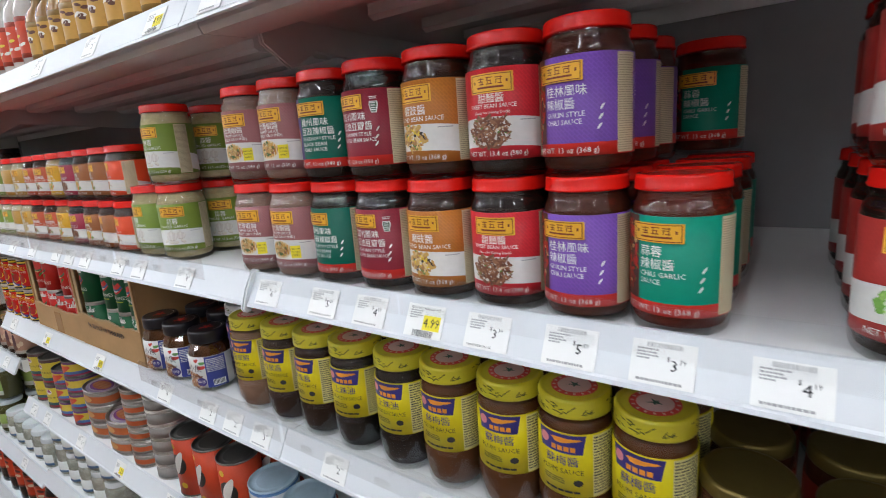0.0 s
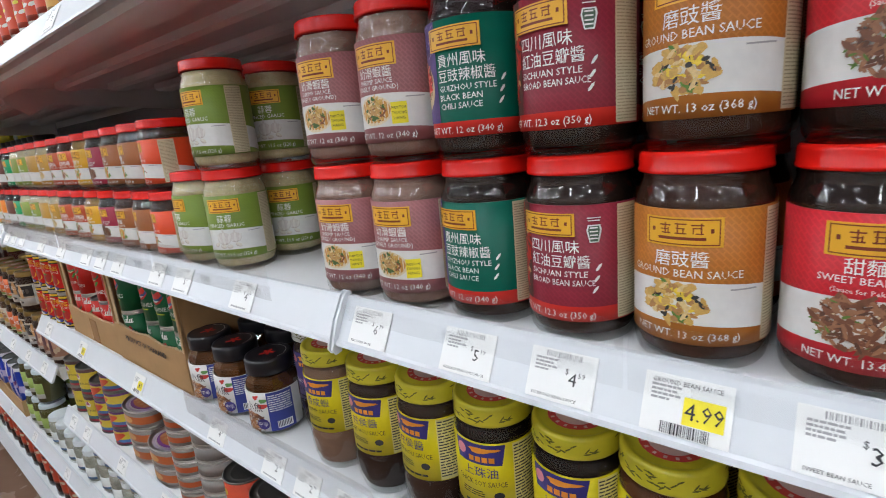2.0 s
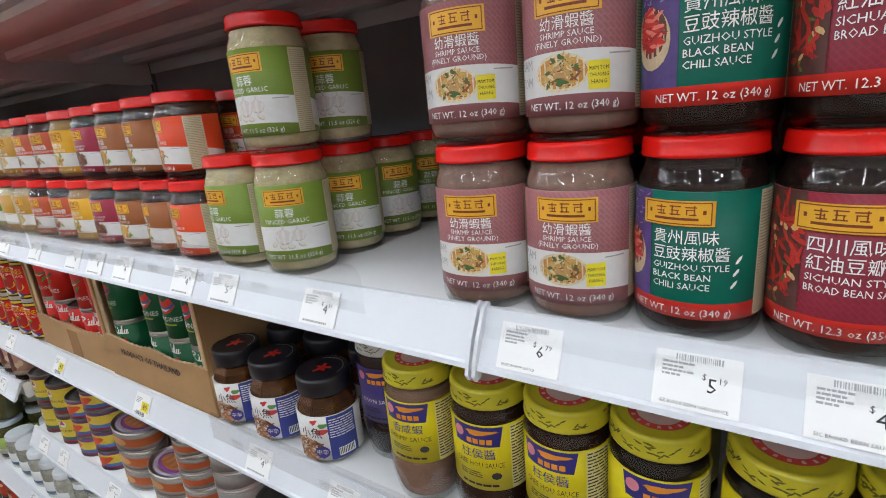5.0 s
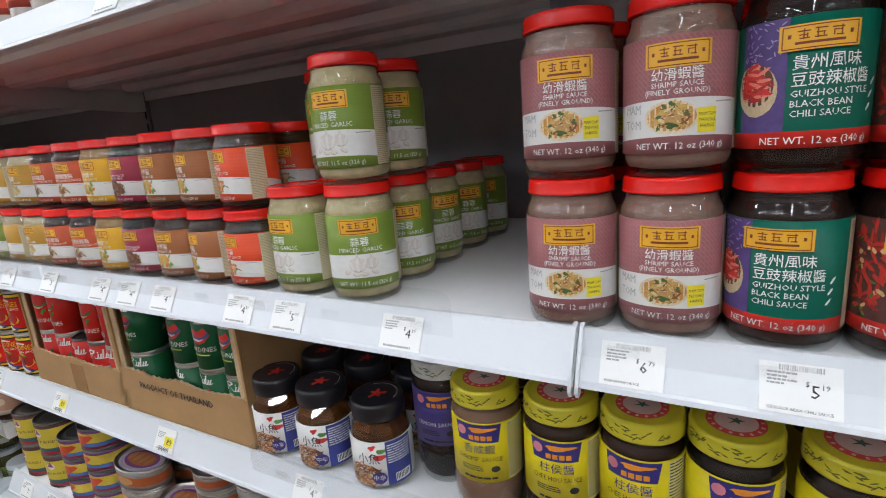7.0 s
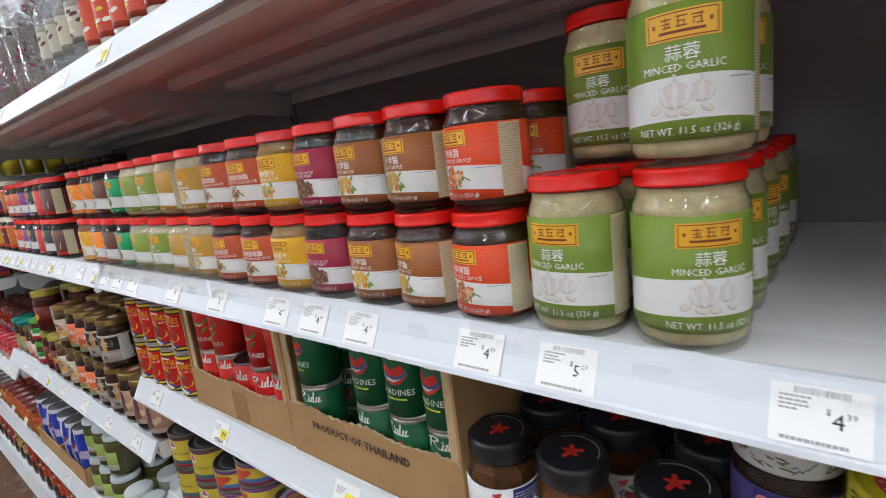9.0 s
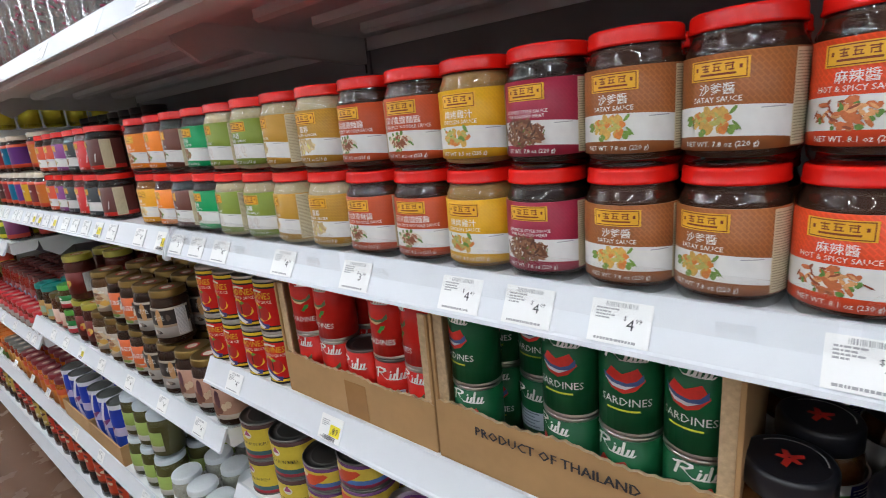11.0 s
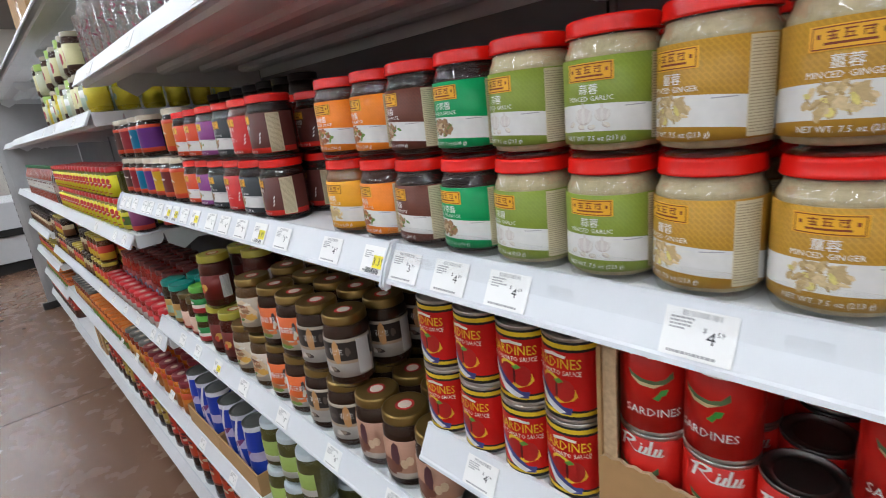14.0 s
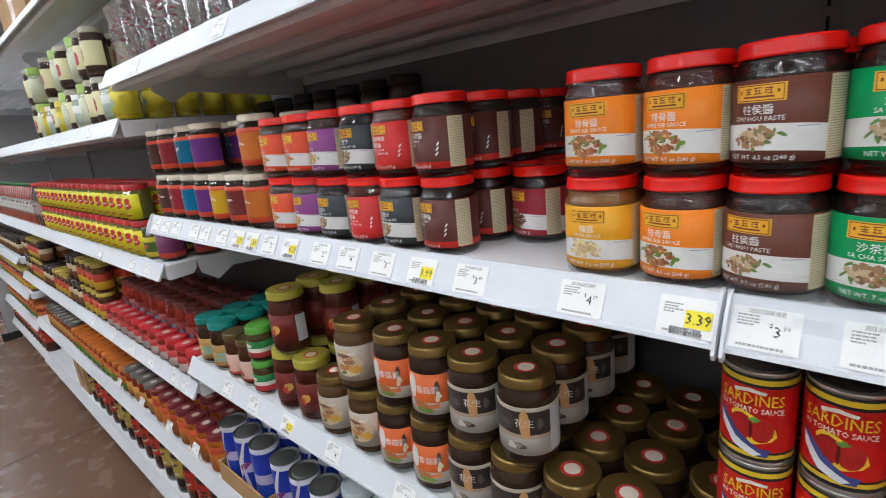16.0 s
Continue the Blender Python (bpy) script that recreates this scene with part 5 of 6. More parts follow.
def oval_tin():
    top = OVAL()
    bm = bmesh.new()
    for a, b, mi, z in ((.048, .030, 0, .0372), (.040, .022, 1, .0375), (.034, .016, 2, .0378)):
        bm.faces.new([bm.verts.new((a * math.cos(i * .3142), b * math.sin(i * .3142), z)) for i in range(20)]).material_index = mi
    for k in range(4):
        bm.faces.new([bm.verts.new((-.026 + k * .016 + .006 * math.cos(i * .785), .011 * math.sin(i * .785), .0381)) for i in range(8)]).material_index = 3
    tagged(part("lid_print", bm, [plain("lid_lilac", (0.42, 0.36, 0.44), 0.35), plain("lid_violet", (0.20, 0.05, 0.24), 0.4), plain("lid_orange", (0.40, 0.13, 0.04), 0.4), plain("lid_fillet", (0.46, 0.20, 0.08), 0.4)], top, "printed lid with fish fillets"), kind="stuff")
    return top


for x, n, y in ((-1.345, 3, .420), (-1.222, 2, .414), (-1.345, 3, .50), (-1.222, 4, .495)):
    for tier in range(n):
        stock("oval", oval_tin, x, y, L1 + .0402 * tier, jig(4), "oval fish tins")
STACK = can("fish_can", "flat round steel can with orange wrapper", .040, .030, [(.26, (0.26, 0.235, 0.21)), (.46, (0.46, 0.10, 0.035)), (.28, (0.26, 0.235, 0.21))], shapes=[((0.62, 0.32, 0.12), ellipse(0, .5, .5, .2, 10))])
SILVER = can("fish_can", "flat round bare steel can", .040, .030, [(1.0, (0.28, 0.265, 0.25))])
for tier in range(6):
    stock("stackcan", STACK, -1.118, 0.418, L1 + .0302 * tier, -35 + jig(10), "stacked flat cans")
    stock("stackcan", STACK, -1.118, 0.502, L1 + .0302 * tier, -35 + jig(10), "stacked flat cans")
    stock("silver", SILVER, -1.030, 0.424, L1 + .0302 * tier, jig(40), "stacked flat cans")
    stock("silver", SILVER, -1.030, 0.508, L1 + .0302 * tier, jig(40), "stacked flat cans")
TALLRED = can("milk_can", "tall orange-red can with a white oval picture", .0365, .125, [(1.0, (0.56, 0.065, 0.025))], shapes=[((0.02, 0.02, 0.02), ellipse(.1, .55, .52, .17, 14)), ((0.72, 0.70, 0.66), ellipse(.1, .57, .40, .13, 14, .4, .1)), ((0.65, 0.40, 0.03), ellipse(-.1, .84, .16, .05, 10)), ((0.65, 0.40, 0.03), ellipse(.3, .20, .2, .05, 10))], end=DARK_STEEL)
for k in range(3):
    for x in (-0.935, -0.857, -0.779):
        stock("tallred", TALLRED, x, 0.418 + .078 * k, L1, jig(16), "tall red cans")
BLUEWHITE = can("fish_can", "white can with blue fish picture and blue lid", .041, .052, [(.12, (0.10, 0.22, 0.45)), (.76, (0.72, 0.73, 0.72)), (.12, (0.10, 0.22, 0.45))], [("魚", .014, 0, .34, plain("fish_blue", (0.03, 0.12, 0.40), 0.4))], shapes=[((0.10, 0.35, 0.55), ellipse(-.5, .55, .3, .22, 10)), ((0.62, 0.08, 0.05), ellipse(.55, .4, .2, .12, 8))], end=plain("blue_can_end", (0.42, 0.56, 0.66), 0.35, 0.3))
for k in range(3):
    for x in (-0.690, -0.600, -0.505, -0.41):
        for tier in range(2):
            stock("bluewhite", BLUEWHITE, x, 0.424 + .086 * k, L1 + .0522 * tier, jig(25), "blue and white cans")
GREENTOP = can("soup_can", "red can with a green lid", .042, .10, [(1.0, (0.55, 0.03, 0.025))], end=plain("green_can_end", (0.06, 0.22, 0.05), 0.3, 0.2))
for x in (-0.93, -0.84, -0.75):
    for k in range(2):
        stock("greentop", GREENTOP, x, 0.43 + .09 * k, L0, jig(20), "green-topped cans")

# ---- bay C, second shelf: gold-lidded bean and mushroom jars ----
C2, C1 = 0.7782, 0.4152
GOLD = (0.27, 0.175, 0.055)
DIM = (0.035, 0.016, 0.010)
NUTS = [((0.05, 0.040, 0.036), 1, .013, .014, -.017, .72), ((0.10, 0.08, 0.07), 10, .005, .0022, -.016, .66), ((0.06, 0.045, 0.04), 16, .005, .0022, .002, .20), ((0.28, 0.22, 0.17), 10, .004, .0018, -.002, .22), ((0.66, 0.62, 0.56), 4, .004, .003, -.006, .18), ((0.56, 0.30, 0.12), 1, .0075, .019, .010, .66), ((0.10, 0.075, 0.06), 4, .003, .006, .027, .72)]
GOLDA = generic_jar("bean_jar", "gold-lidded jar of dark sauce with black and cream label", "sauce jar", .0368, .1165, .014, GOLD, DIM, [(.36, (0.46, 0.44, 0.41)), (.08, (0.44, 0.34, 0.24)), (.48, (0.040, 0.032, 0.028)), (.08, (0.44, 0.38, 0.30))], .020, .082, lid_r=.92, lid_metal=0.8, lid_rough=0.36, mark=NUTS, sticker=(0.55, 0.04, 0.03), facts=True, text=[("花生", .0085, .010, .62)], arc=1.9)
GOLDB = generic_jar("bean_jar", "gold-lidded jar of dark sauce with orange and white label", "sauce jar", .0368, .1165, .014, GOLD, DIM, [(.30, (0.58, 0.56, 0.50)), (.70, (0.66, 0.13, 0.03))], .020, .080, lid_r=.92, lid_metal=0.8, lid_rough=0.36,
                    mark=[((0.16, 0.28, 0.06), 6, .009, .003, -.004, .12), ((0.42, 0.16, 0.06), 8, .007, .003, -.008, .24), ((0.70, 0.20, 0.06), 5, .005, .003, .012, .20), ((0.08, 0.05, 0.04), 7, .002, .006, .018, .66), ((0.72, 0.66, 0.52), 5, .003, .004, .018, .45), ((0.72, 0.70, 0.66), 1, .009, .020, -.022, .65)], sticker=(0.55, 0.04, 0.03), facts=True, text=[("香菇醬", .0085, .003, .55)], arc=1.9)
GOLDC = generic_jar("bean_jar", "gold-lidded jar of brown sauce with cream picture label", "sauce jar", .0368, .1165, .014, GOLD, (0.10, 0.05, 0.02), [(1.0, (0.48, 0.42, 0.34))], .020, .080, lid_r=.92, lid_metal=0.8, lid_rough=0.36,
                    mark=[((0.62, 0.50, 0.34), 1, .024, .026, 0, .5), ((0.48, 0.20, 0.07), 9, .007, .003, -.006, .40), ((0.64, 0.36, 0.07), 7, .008, .0035, .010, .35), ((0.10, 0.07, 0.06), 9, .009, .0016, -.008, .72), ((0.30, 0.16, 0.08), 10, .007, .002, .004, .55), ((0.10, 0.20, 0.05), 4, .004, .002, -.008, .25), ((0.70, 0.68, 0.62), 5, .006, .0014, .012, .80)], sticker=(0.55, 0.04, 0.03), facts=True, text=[("炒醬", .009, -.002, .60)], ink=plain("rust_print", (0.42, 0.12, 0.04), 0.5), arc=1.9)
GOLDD = generic_jar("bean_jar", "gold-lidded jar of dark sauce with pinkish-brown label", "sauce jar", .0368, .1165, .014, GOLD, DIM, [(.16, (0.50, 0.44, 0.38)), (.84, (0.40, 0.22, 0.15))], .020, .080, lid_r=.92, lid_metal=0.8, lid_rough=0.36,
                    mark=[((0.10, 0.035, 0.045), 1, .007, .022, -.004, .62), ((0.16, 0.06, 0.035), 4, .013, .007, -.016, .30), ((0.60, 0.45, 0.30), 2, .006, .008, .012, .40)], sticker=(0.55, 0.04, 0.03), arc=1.9)
GOLD_LOW = (("golddd", GOLDD, -1.800), ("golddd", GOLDD, -1.872), ("golddd", GOLDD, -1.942), ("golda", GOLDA, -2.014), ("golda", GOLDA, -2.089), ("goldb", GOLDB, -2.164), ("goldb", GOLDB, -2.239), ("goldc", GOLDC, -2.314), ("goldc", GOLDC, -2.402))
GOLD_UP = (("golda", GOLDA, -1.996), ("golda", GOLDA, -2.076), ("goldb", GOLDB, -2.150), ("goldb", GOLDB, -2.230), ("goldc", GOLDC, -2.326))
for k in range(4):
    for tier, cells in enumerate((GOLD_LOW, GOLD_UP)):
        for key, build, x in cells:
            stock(key, build, x + jig(.002), 0.4135 + .0765 * k + jig(.0015), C2 + .1167 * tier, 16 + jig(12), "gold-lidded jars")
OLIVELID = generic_jar("chilli_jar", "jar of dark red sauce with yellow-green lid", "sauce jar", .0365, .125, .016, (0.38, 0.33, 0.04), (0.07, 0.012, 0.008), [(1.0, (0.16, 0.018, 0.014))], .022, .080, lid_r=.95, mark=[((0.60, 0.36, 0.08), 1, .010, .010, 0, .5), ((0.55, 0.06, 0.03), 3, .006, .004, -.004, .4)], sticker=(0.50, 0.05, 0.03), arc=1.7, facts=True)
SMALLG = generic_jar("relish_jar", "small jar with bright green lid and red-white label", "relish jar", .0290, .076, .014, (0.10, 0.36, 0.05), (0.10, 0.06, 0.02), [(.34, (0.58, 0.04, 0.05)), (.24, (0.70, 0.66, 0.60)), (.42, (0.02, 0.20, 0.05))], .010, .046, lid_r=.98, mark=[((0.70, 0.68, 0.62), 1, .010, .004, 0, .75)])
PINKL = generic_jar("relish_jar", "jar with brown lid and pale pink label", "relish jar", .0305, .108, .014, (0.15, 0.11, 0.04), (0.09, 0.03, 0.012), [(.14, (0.45, 0.08, 0.05)), (.86, (0.58, 0.38, 0.30))], .012, .060, lid_r=.97, lid_metal=0.5, mark=[((0.42, 0.06, 0.05), 3, .007, .005, 0, .4)])
TEAL = generic_jar("relish_jar", "jar with teal lid and tan label", "relish jar", .0345, .118, .014, (0.0, 0.22, 0.19), (0.05, 0.022, 0.010), [(.20, (0.45, 0.24, 0.07)), (.45, (0.30, 0.40, 0.30)), (.35, (0.45, 0.26, 0.08))], .014, .066, lid_r=.98, mark=[((0.62, 0.40, 0.10), 1, .010, .010, 0, .5)])
for k in range(4):
    for x, tiers in ((-2.482, 1), (-2.560, 2)) if k == 0 else ((-2.475, 2), (-2.555, 2)):
        for tier in range(tiers):
            stock("olive", OLIVELID, x + (.022 if tier and not k else 0), 0.415 + .077 * k, C2 + .1252 * tier, 20 + jig(20), "yellow-green lidded jars")
    for tier in range(2):
        stock("smallg", SMALLG, -2.662, 0.408 + .062 * k, C2 + .0762 * tier, jig(15), "small green-lidded jars")
    for x in (-2.725, -2.790):
        stock("pinkl", PINKL, x, 0.412 + .064 * k, C2, jig(15), "brown-lidded jars")
    for x in (-2.862, -2.935):
        stock("teal", TEAL, x, 0.415 + .071 * k, C2, jig(15), "teal-lidded jars")

# ---- bay C, third shelf: pickles, blue cans, orange jars ----
PICKLE = generic_jar("pickle_jar", "pickle jar with pale blue lid and green label", "pickle jar", .0385, .118, .013, (0.55, 0.62, 0.66), (0.10, 0.095, 0.03), [(.30, (0.62, 0.62, 0.56)), (.70, (0.30, 0.40, 0.10))], .022, .074, lid_r=.94, arc=1.5, mark=[((0.55, 0.60, 0.45), 2, .010, .006, -.008, .55)])
CLEARJAR = generic_jar("pickle_jar", "clear pickle jar with white lid and pale brine", "pickle jar", .0370, .100, .014, (0.68, 0.72, 0.74), (0.42, 0.42, 0.36), [(.2, (0.12, 0.22, 0.40)), (.8, (0.66, 0.68, 0.66))], .016, .050, lid_r=.92, arc=1.2)
for k in range(4):
    for x in (-2.225, -2.310, -2.395):
        stock("pickle", PICKLE, x, 0.416 + .082 * k, C1, -20 + jig(18), "pickle jars")
        stock("pickle", PICKLE, x - .006, 0.424 + .082 * k, C1 + .1184, -20 + jig(18), "pickle jars")
    for x in (-1.815, -1.897, -1.980, -2.062, -2.142):
        stock("clearjar", CLEARJAR, x, 0.416 + .082 * k, C1, jig(20), "white-lidded jars")
BLUECAN = can("drink_can", "tall blue can with lilac and white bands", .034, .176, [(.10, (0.40, 0.36, 0.58)), (.32, (0.02, 0.06, 0.42)), (.16, (0.52, 0.46, 0.66)), (.34, (0.02, 0.05, 0.40)), (.08, (0.60, 0.60, 0.66))], shapes=[((0.70, 0.68, 0.74), ellipse(-.1, .60, .6, .12, 10, .5, .3)), ((0.20, 0.03, 0.16), ellipse(.1, .52, .5, .05, 10, .1, .2)), ((0.62, 0.55, 0.70), ellipse(.2, .28, .4, .1, 10, -.6, .3))], end=plain("dull_can_end", (0.16, 0.17, 0.16), 0.5, 0.8))


def tray(name, label, w, d, h):
    top = empty(name)
    for nm, dims in (("base", (0, w, 0, d, 0, .004)), ("front", (0, w, 0, .004, .004, h)), ("back", (0, w, d - .004, d, .004, h)), ("side", (0, .004, .004, d - .004, .004, h)), ("side", (w - .004, w, .004, d - .004, .004, h))):
        part(nm, box_mesh(*dims), CARD, top)
    return tagged(top, label, "cardboard tray")


for i, x0 in enumerate((-2.725, -2.985)):
    t_ = tray("cardboard_tray", "low brown cardboard tray under blue cans", .255, .40, .062)
    t_.matrix_basis = pose(x0, 0.374, C1)
    for k in range(4):
        for q in range(3):
            stock("bluecan", BLUECAN, x0 + .045 + q * .080, 0.418 + .076 * k, C1 + .0042, jig(60), "tall blue cans")

# ---- bottom shelf: dark bottles with red labels ----
BOT = 0.1752


def plain_bottle(name, label, r, h, body_col, label_col, cap_col, see=False, l0=.25, l1=.6, shoulder=.62, category="bottle", rib=0.0, marks=None):
    def build():
        top = empty(name)
        prof = [(r * .8, .001), (r * .95, 0), (r, .008)]
        if rib:
            n = 9
            for k in range(n * 2 + 1):
                z = .012 + (h * shoulder - .016) * k / (n * 2)
                prof.append((r * (1 - rib * (k % 2)), z))
        prof += [(r, h * shoulder), (r * .86, h * (shoulder + .10)), (r * .45, h * (shoulder + .21)), (r * .40, h * .93)]
        part("body", lathe(prof, 20), MILKY if see else plain("bottle_body", body_col, 0.16, vary=0.15, scale=30, coat=0.4), top)
        part("cap", lathe([(r * .47, h * .92), (r * .49, h * .925), (r * .49, h * .985), (r * .44, h)], 16), plain("cap", cap_col, 0.4), top)
        if label_col:
            sheet = part("label", sleeve(r * 1.004, -2.4 * r, 2.4 * r, [h * l0, h * l0 + .008, h * l1 - .008, h * l1], [1, 0, 1], seg=16), [printed(label_col), printed(tuple(c * .45 for c in label_col))], top)
            bm, rng = bmesh.new(), random.Random(hash_of(label))
            for k in range(7):
                blob(bm, rng.uniform(-.7, .7) * r, h * rng.uniform(l0 + .06, l1 - .06), r * .3, r * .12, rng.uniform(-.4, .4), layer(r * 1.004 + .0006 + k * 1e-5), k % 2, 7, .2, rng)
            tagged(part("print", bm, [plain("bottle_print", c, 0.5) for c in (marks or ((0.10, 0.02, 0.02), (0.68, 0.60, 0.45)))], sheet), kind="stuff")
        return tagged(top, label, category)
    return build


SOYB = plain_bottle("soy_bottle", "large dark bottle with orange-red label", .0470, .225, (0.010, 0.008, 0.010), (0.55, 0.065, 0.025), (0.5, 0.04, 0.03))
VINB = plain_bottle("soy_bottle", "large dark bottle with yellow label", .0470, .225, (0.012, 0.010, 0.010), (0.46, 0.34, 0.08), (0.45, 0.38, 0.10))
REDB = plain_bottle("soy_bottle", "large bottle with red cap and cream label", .0470, .225, (0.07, 0.02, 0.01), (0.55, 0.05, 0.03), (0.58, 0.03, 0.02))
for k in range(2):
    for i in range(26):
        x = -1.86 - i * .103
        key, build = ("soyb", SOYB) if i < 13 else ("vinb", VINB) if i % 5 < 2 else ("redb", REDB)
        stock(key, build, x, 0.415 + .10 * k, BOT, jig(20), "large bottles on the bottom shelf")
t_ = carton("cardboard_box", "plain brown cardboard carton on the bottom shelf", .18, .3, .20, .20)
t_.matrix_basis = pose(-4.72, 0.372, BOT)
# bottom shelf and low shelf under bays A and B
t_ = carton("cardboard_box", "brown cardboard carton with dark print on the bottom shelf", .36, .38, .20, .20, "")
t_.matrix_basis = pose(-1.74, 0.375, BOT)
for k in range(2):
    for i in range(5):
        stock("clearjar", CLEARJAR, -1.74 + i * .083 + .04, 0.42 + .085 * k, L0, jig(20), "white-lidded jars")
        stock("clearjar", CLEARJAR, -1.74 + i * .083 + .04, 0.42 + .085 * k, L0 + .1004, jig(20), "white-lidded jars")

# ---- bay D: orange jars, chilli jars, mustard packs ----
D3, D2, D1 = 1.0282, 0.7002, 0.4152
MAROONLID = generic_jar("condiment_jar", "orange sauce bottle with maroon lid", "sauce jar", .0315, .120, .016, (0.20, 0.02, 0.03), (0.55, 0.16, 0.02), [(.7, (0.62, 0.20, 0.03)), (.3, (0.52, 0.08, 0.03))], .014, .085, lid_r=.95, sticker=(0.55, 0.42, 0.36))
GREYLID = generic_jar("condiment_jar", "red sauce jar with dark grey printed lid", "sauce jar", .0330, .118, .014, (0.14, 0.14, 0.13), (0.32, 0.04, 0.01), [(1.0, (0.56, 0.26, 0.05))], .018, .070, lid_r=.97, sticker=(0.42, 0.42, 0.38))
ORANGELID = generic_jar("condiment_jar", "jar with orange lid and green label", "sauce jar", .0355, .105, .014, (0.62, 0.16, 0.02), (0.36, 0.06, 0.015), [(.5, (0.16, 0.34, 0.06)), (.5, (0.55, 0.14, 0.03))], .012, .070, lid_r=1.0)
for k in range(3):
    for i in range(30):
        x = -3.03 - i * .0725
        key, build, y0 = ("maroon", MAROONLID, .404) if i < 7 else ("greylid", GREYLID, .408) if i < 11 else ("orangelid", ORANGELID, .41) if i < 22 else ("greylid", GREYLID, .41)
        stock(key, build, x, y0 + .072 * k, D1, jig(25), "jars on the low shelf")
REDTALL = generic_jar("chilli_jar", "tall eight-sided jar of red chilli sauce", "chilli jar", .0330, .160, .018, (0.15, 0.03, 0.025), (0.34, 0.022, 0.012), [(1.0, (0.24, 0.02, 0.018))], .030, .100, lid_r=.84, seg=8, arc=.9, mark=[((0.30, 0.36, 0.48), 1, .010, .020, .012, .5)])
REDLOW = generic_jar("chilli_jar", "small chilli jar with red lid and pale label", "chilli jar", .0300, .086, .013, (0.55, 0.02, 0.03), (0.36, 0.03, 0.02), [(.55, (0.60, 0.50, 0.46)), (.45, (0.50, 0.05, 0.05))], .010, .056, lid_r=.97, sticker=(0.62, 0.40, 0.38), mark=[((0.12, 0.04, 0.05), 2, .008, .004, 0, .4)])
YELLOWP = generic_jar("condiment_jar", "sauce jar with yellow-red label", "sauce jar", .0330, .112, .014, (0.48, 0.36, 0.05), (0.14, 0.05, 0.02), [(.5, (0.66, 0.45, 0.04)), (.5, (0.52, 0.05, 0.03))], .014, .074, lid_r=.96)
DARKJ = generic_jar("condiment_jar", "dark sauce jar with brown and cream label", "sauce jar", .0340, .112, .014, (0.05, 0.035, 0.03), (0.03, 0.015, 0.01), [(.6, (0.22, 0.09, 0.04)), (.4, (0.50, 0.40, 0.25))], .014, .074, lid_r=.96)
for i in range(11):
    x = -3.04 - i * .073
    for k in range(4):
        if k == 0:
            stock("redlow", REDLOW, x + .01, 0.402, D2, jig(15), "small chilli jars")
        else:
            stock("redtall", REDTALL, x, 0.402 + .068 * k, D2, 12 + jig(10), "tall chilli jars")
for i in range(20):
    x = -3.86 - i * .075
    for k in range(2):
        key, build = ("yellowp", YELLOWP) if i % 7 < 4 else ("darkj", DARKJ)
        stock(key, build, x, 0.408 + .073 * k, D2, jig(20), "jars on the middle shelf")
        if i < 6 or i > 12:
            stock(key, build, x, 0.412 + .073 * k, D2 + .1124, jig(20), "jars on the middle shelf")

MUSTARD = generic_jar("mustard_jar", "flat-sided jar with red lid and yellow label", "mustard jar", .0330, .098, .016, (0.50, 0.015, 0.015), (0.22, 0.20, 0.045), [(1.0, (0.68, 0.62, 0.02))], .006, .072, lid_r=.92, seg=8, arc=1.35, mark=[((0.55, 0.03, 0.03), 5, .013, .008, 0, .60), ((0.66, 0.62, 0.55), 1, .018, .0022, 0, .56), ((0.45, 0.02, 0.02), 1, .020, .002, 0, .16)])
for k in range(2):
    for i in range(18):
        for tier in range(2):
            stock("mustard", MUSTARD, -3.205 - i * .0685, 0.400 + .070 * k, D3 + .0984 * tier, jig(5), "yellow-labelled jars")
GREENPACK = generic_jar("spice_jar", "jar with green and yellow label and dark lid", "spice jar", .0330, .085, .014, (0.04, 0.04, 0.04), (0.10, 0.09, 0.02), [(.25, (0.62, 0.55, 0.04)), (.5, (0.07, 0.13, 0.03)), (.25, (0.62, 0.55, 0.04))], .008, .060, lid_r=.95, mark=[((0.55, 0.10, 0.05), 2, .008, .005, 0, .5)])
PLUMJ = generic_jar("spice_jar", "dark jar with plum-coloured label and red foot", "spice jar", .0350, .095, .013, (0.05, 0.03, 0.03), (0.04, 0.02, 0.015), [(.22, (0.55, 0.06, 0.04)), (.78, (0.17, 0.03, 0.10))], .010, .070, lid_r=.95)
stock("greenpack", GREENPACK, -3.135, 0.402, D3, 0)
stock("greenpack", GREENPACK, -3.135, 0.475, D3, 0)
for x, y in ((-3.060, 0.41), (-3.035, 0.49), (-3.065, 0.565)):
    stock("plumj", PLUMJ, x, y, D3, jig(20), "plum-labelled jars")
GREENCAP = plain_bottle("sauce_bottle", "clear sauce bottle with green cap", .026, .19, (0.30, 0.05, 0.03), (0.62, 0.60, 0.56), (0.02, 0.16, 0.05))
REDCAP = plain_bottle("sauce_bottle", "sauce bottle with red cap", .026, .19, (0.08, 0.03, 0.02), (0.40, 0.30, 0.26), (0.55, 0.03, 0.02))
for i in range(24):
    key, build = ("redcap", REDCAP) if i < 3 else ("greencap", GREENCAP)
    stock(key, build, -4.47 - i * .062, 0.40, D3, jig(20), "sauce bottles")

for deck, key, build in ((0.5602, "yellowp", YELLOWP), (0.7802, "darkj", DARKJ), (0.3602, "orangelid", ORANGELID), (0.1752, "redb", REDB)):
    for i in range(12):
        stock(key, build, XF - .06 - i * .098, 0.41, deck, jig(20), "jars in the end bay")

